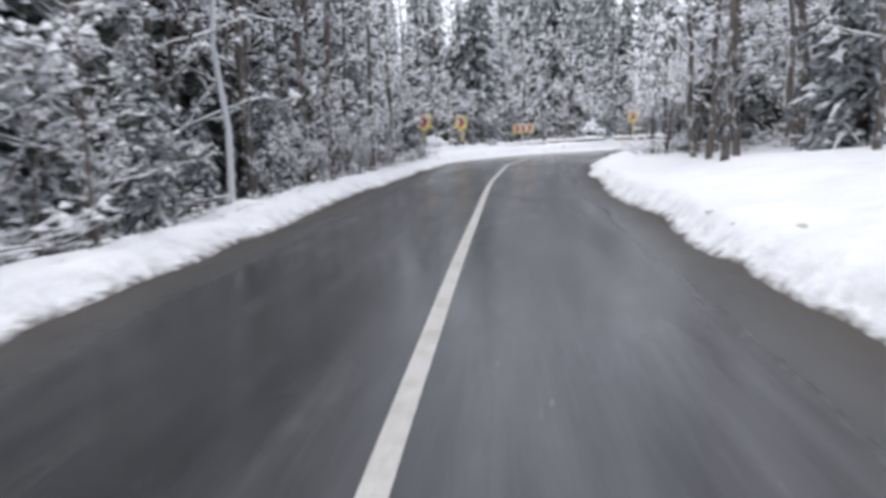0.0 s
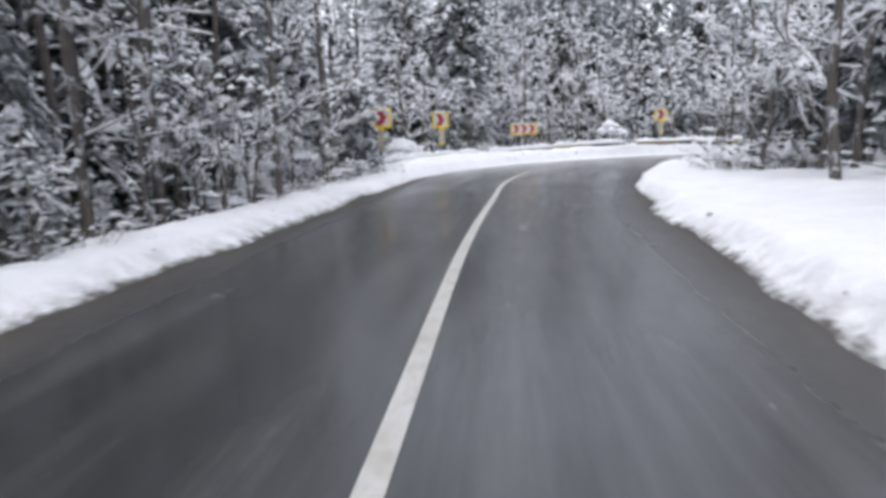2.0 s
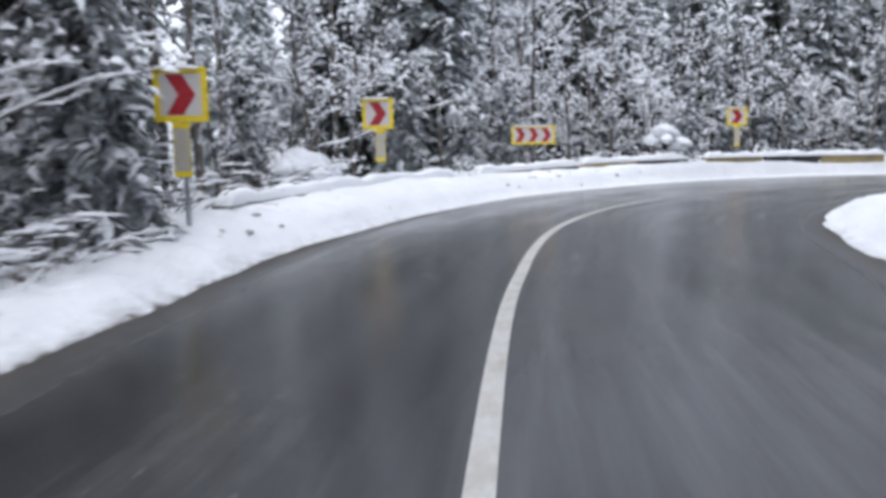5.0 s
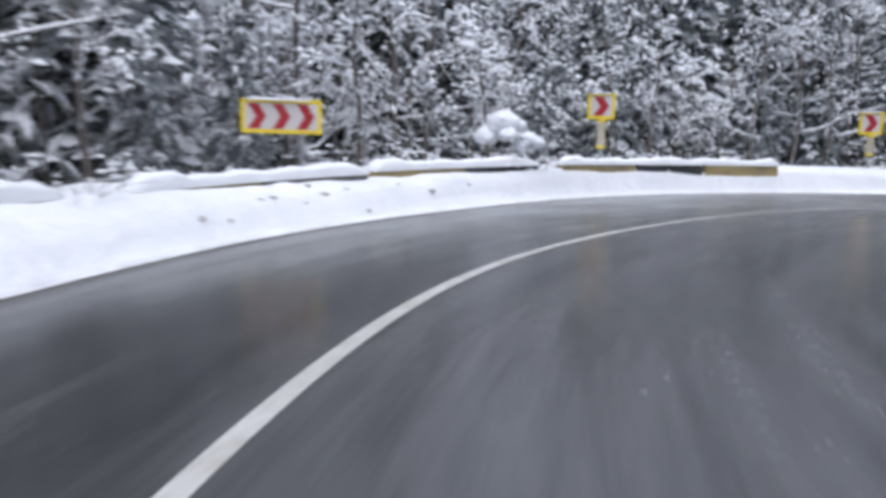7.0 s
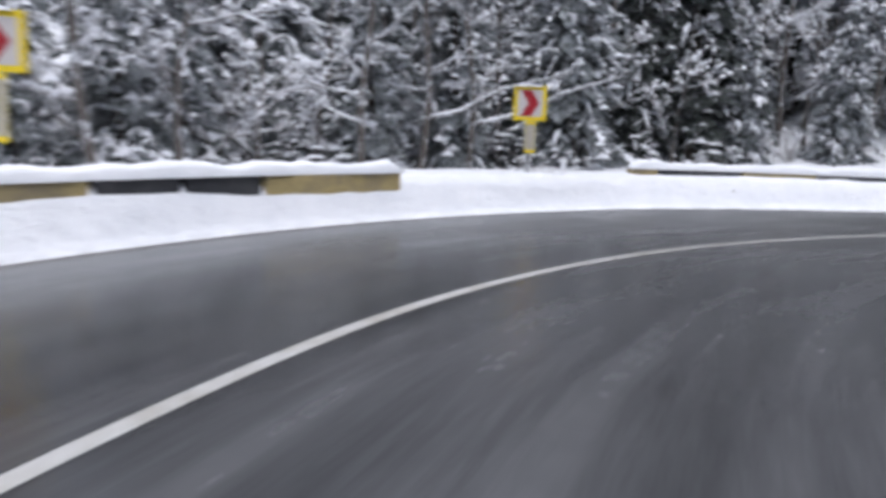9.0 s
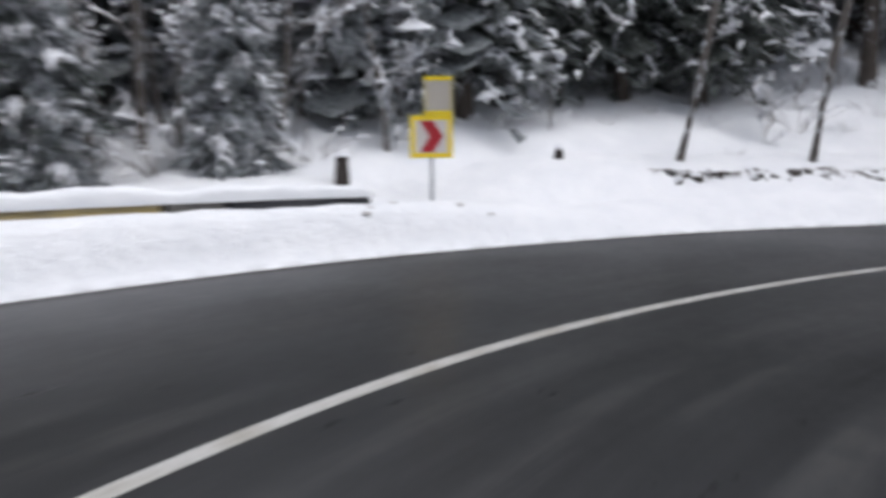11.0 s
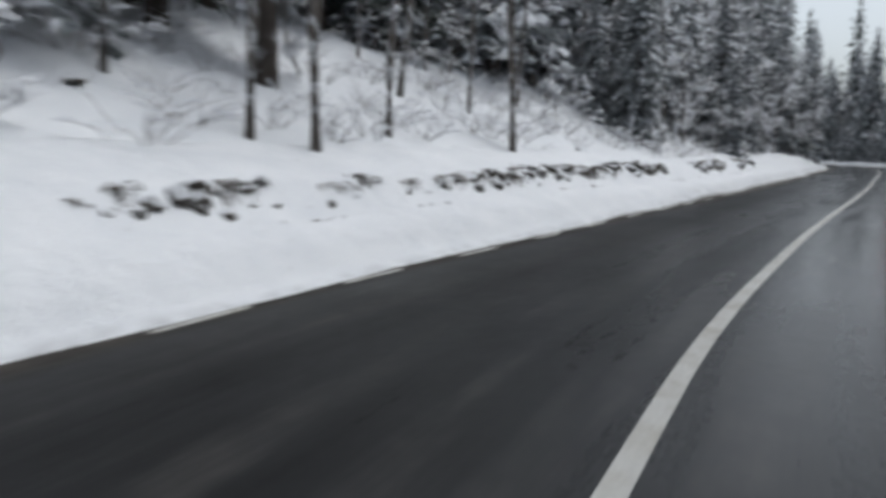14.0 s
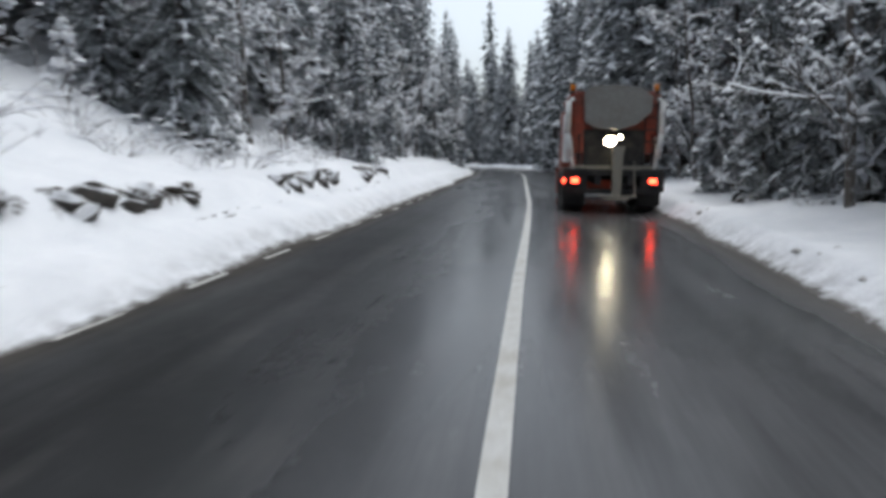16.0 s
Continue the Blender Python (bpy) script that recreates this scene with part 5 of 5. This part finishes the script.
def gritter(s, off):
    """Rear end at the plan position, driving on along the road."""
    x, y = (float(v) for v in at(s, off))
    e = new("gritter_truck")
    e.matrix_world = pose(x, y, 0, 0, 0, heading(s + 3))
    tagged(e, "dirty orange gritter truck with grey hopper and lit tail lamps", "truck")
    part("chassis", boxes(((-0.45, 0.2, 0.72), (-0.33, 8.2, 0.98)), ((0.33, 0.2, 0.72), (0.45, 8.2, 0.98)), ((-1.1, 0.35, 0.95), (1.1, 4.6, 1.08)), ((-0.45, 3.0, 0.75), (0.45, 3.2, 0.95)), bevel=0.01), FRAME, e)
    # hopper body: sloping orange sides with a grey covered tail
    hop = part("hopper", prism([(-0.55, 1.1), (-1.08, 2.0), (-1.08, 2.95), (1.08, 2.95), (1.08, 2.0), (0.55, 1.1)], 0.75, 4.5), ORANGE, e, "orange salt hopper")
    part("tail_cover", prism([(-0.5, 2.14), (-0.74, 2.3), (-0.77, 3.05), (-0.66, 3.16), (-0.1, 3.2), (0.6, 3.12), (0.88, 2.9), (0.86, 2.52), (0.5, 2.22), (0.05, 2.08)], 0.30, 0.74), HOPPER, hop, "dusty grey tail cover")
    part("rim_rail", boxes(((-1.12, 0.72, 2.9), (1.12, 0.80, 3.0)), ((-1.12, 0.8, 2.9), (-1.05, 4.5, 3.0)), ((1.05, 0.8, 2.9), (1.12, 4.5, 3.0)), bevel=0.01), ORANGE, hop)
    for sx in (-1, 1):
        part("side_post", boxes(((sx * 0.88 - 0.11, 0.62, 1.5), (sx * 0.88 + 0.11, 0.72, 3.05)), bevel=0.012), ORANGE, e)
        part("brine_tank", boxes(((sx * 1.12 - 0.05, 1.0, 1.25), (sx * 1.12 + 0.05, 3.6, 2.6)), bevel=0.04), TANK, e, "white plastic brine tank")
        guard = rods(((sx * 1.02, 0.55, 2.86), (sx * 1.16, 0.52, 2.80), 0.05), ((sx * 1.16, 0.52, 2.80), (sx * 1.17, 0.52, 2.0), 0.075), ((sx * 1.17, 0.52, 2.0), (sx * 1.06, 0.5, 1.4), 0.075), ((sx * 1.06, 0.5, 1.4), (sx * 1.0, 0.5, 1.05), 0.05))
        part("side_tube", guard, TANK, e, "white bent side tube", True)
        part("mudguard", boxes(((sx * 0.95 - 0.3, 0.42, 0.55), (sx * 0.95 + 0.3, 0.46, 1.12)), bevel=0.01), FRAME, e)
        lampbox = part("tail_lamp", boxes(((sx * 0.95 - 0.22, 0.16, 0.74), (sx * 0.95 + 0.22, 0.24, 0.91)), bevel=0.015), FRAME, e)
        part("red_lens", boxes(((sx * 0.95 - 0.11, 0.13, 0.77), (sx * 0.95 + 0.07, 0.165, 0.89)), bevel=0.01), TAIL, lampbox, "glowing red lens")
        bea = part("beacon", rods(((sx * 1.05, 0.9, 3.0), (sx * 1.05, 0.9, 3.08), 0.07)), FRAME, e)
        part("amber_dome", rods(((sx * 1.05, 0.9, 3.08), (sx * 1.05, 0.9, 3.24), 0.06)), AMBER, bea, "amber beacon dome", True)
        for wy in (1.5, 2.85):
            wheel(e, sx * 0.95, wy, 0.51, 0.56)
        wheel(e, sx * 0.98, 6.6, 0.51, 0.32)
        part("mirror", boxes(((sx * 1.24 - 0.08, 7.2, 2.0), (sx * 1.24 + 0.08, 7.3, 2.4)), ((sx * 1.15 - 0.06, 7.23, 2.3), (sx * 1.15 + 0.03, 7.27, 2.34)), bevel=0.01), FRAME, e)
    part("small_lens", boxes(((-1.28, 0.14, 0.78), (-1.21, 0.17, 0.86))), TAIL, e, "small red marker lens")
    part("rear_panel", boxes(((-0.75, 0.66, 1.1), (0.75, 0.74, 2.1)), ((-1.15, 0.3, 0.5), (1.15, 0.38, 0.62)), bevel=0.01), FRAME, e, "dark dirty rear panel and bumper bar")
    part("rear_grille", boxes(*[((-0.9 + 0.26 * k, 0.62, 1.2), (-0.84 + 0.26 * k, 0.68, 2.0)) for k in range(8)]), FRAME, e)
    lamp = part("work_lamp", boxes(((-0.26, 0.42, 1.68), (0.04, 0.56, 1.98)), bevel=0.03), FRAME, e)
    part("lamp_lens", rods(((-0.11, 0.38, 1.83), (-0.11, 0.425, 1.81), 0.13), sides=20), WORK, lamp, "glowing warm white lens")
    small = part("side_lamp", boxes(((0.06, 0.42, 1.84), (0.2, 0.54, 1.97)), bevel=0.02), FRAME, e)
    part("lamp_lens", rods(((0.13, 0.39, 1.91), (0.13, 0.425, 1.9), 0.05), sides=16), WORK, small, "small glowing warm white lens")
    for sx in (-1, 1):
        part("mud_flap", boxes(((sx * 0.95 - 0.29, 0.90, 0.18), (sx * 0.95 + 0.29, 0.915, 0.62)), bevel=0.004), RUBBER, e, "black rubber mud flap")
    part("cross_bar", boxes(((-1.1, 0.5, 1.1), (1.1, 0.56, 1.2)), bevel=0.01), STEEL, e, "salt-stained steel cross bar")
    part("chute", prism([(-0.07, 1.68), (0.24, 1.68), (0.2, 1.45), (0.17, 0.45), (-0.04, 0.45), (-0.05, 1.45)], 0.2, 0.55), STEEL, e, "salt-stained steel chute")
    part("spinner", rods(((0.07, 0.2, 0.36), (0.07, 0.2, 0.40), 0.32), ((0.07, 0.2, 0.40), (0.07, 0.2, 0.55), 0.05), sides=24), STEEL, e, "round spreading disc")
    part("spreader_guard", rods(((-0.35, -0.1, 0.46), (0.5, -0.1, 0.46), 0.02), ((-0.35, -0.1, 0.46), (-0.35, 0.5, 0.5), 0.02), ((0.5, -0.1, 0.46), (0.5, 0.5, 0.5), 0.02), ((0.5, 0.1, 0.48), (0.5, 0.45, 1.3), 0.02)), STEEL, e)
    part("ladder", rods(((0.75, 0.55, 0.7), (0.75, 0.6, 2.9), 0.02), ((1.05, 0.55, 0.7), (1.05, 0.6, 2.9), 0.02), *[((0.75, 0.57, 0.9 + 0.3 * k), (1.05, 0.57, 0.9 + 0.3 * k), 0.016) for k in range(7)]), FRAME, e)
    cab = part("cab", box(bmesh.new(), (-1.1, 5.7, 0.75), (1.1, 7.7, 2.85), 0.12), ORANGE, e, "orange driver's cab")
    part("rear_window", boxes(((-0.7, 5.685, 1.9), (0.7, 5.70, 2.5))), GLASS, cab, "dark cab window")
    for sx in (-1, 1):
        part("side_window", boxes(((sx * 1.105 - 0.005, 6.5, 1.8), (sx * 1.105 + 0.005, 7.4, 2.5))), GLASS, cab, "dark cab window")
    part("plough", prism([(-1.15, 0.12), (-1.15, 1.0), (1.15, 1.0), (1.15, 0.12)], 8.3, 8.45), ORANGE, e, "orange snow plough blade")
    return e


gritter(120.6, -2.1)
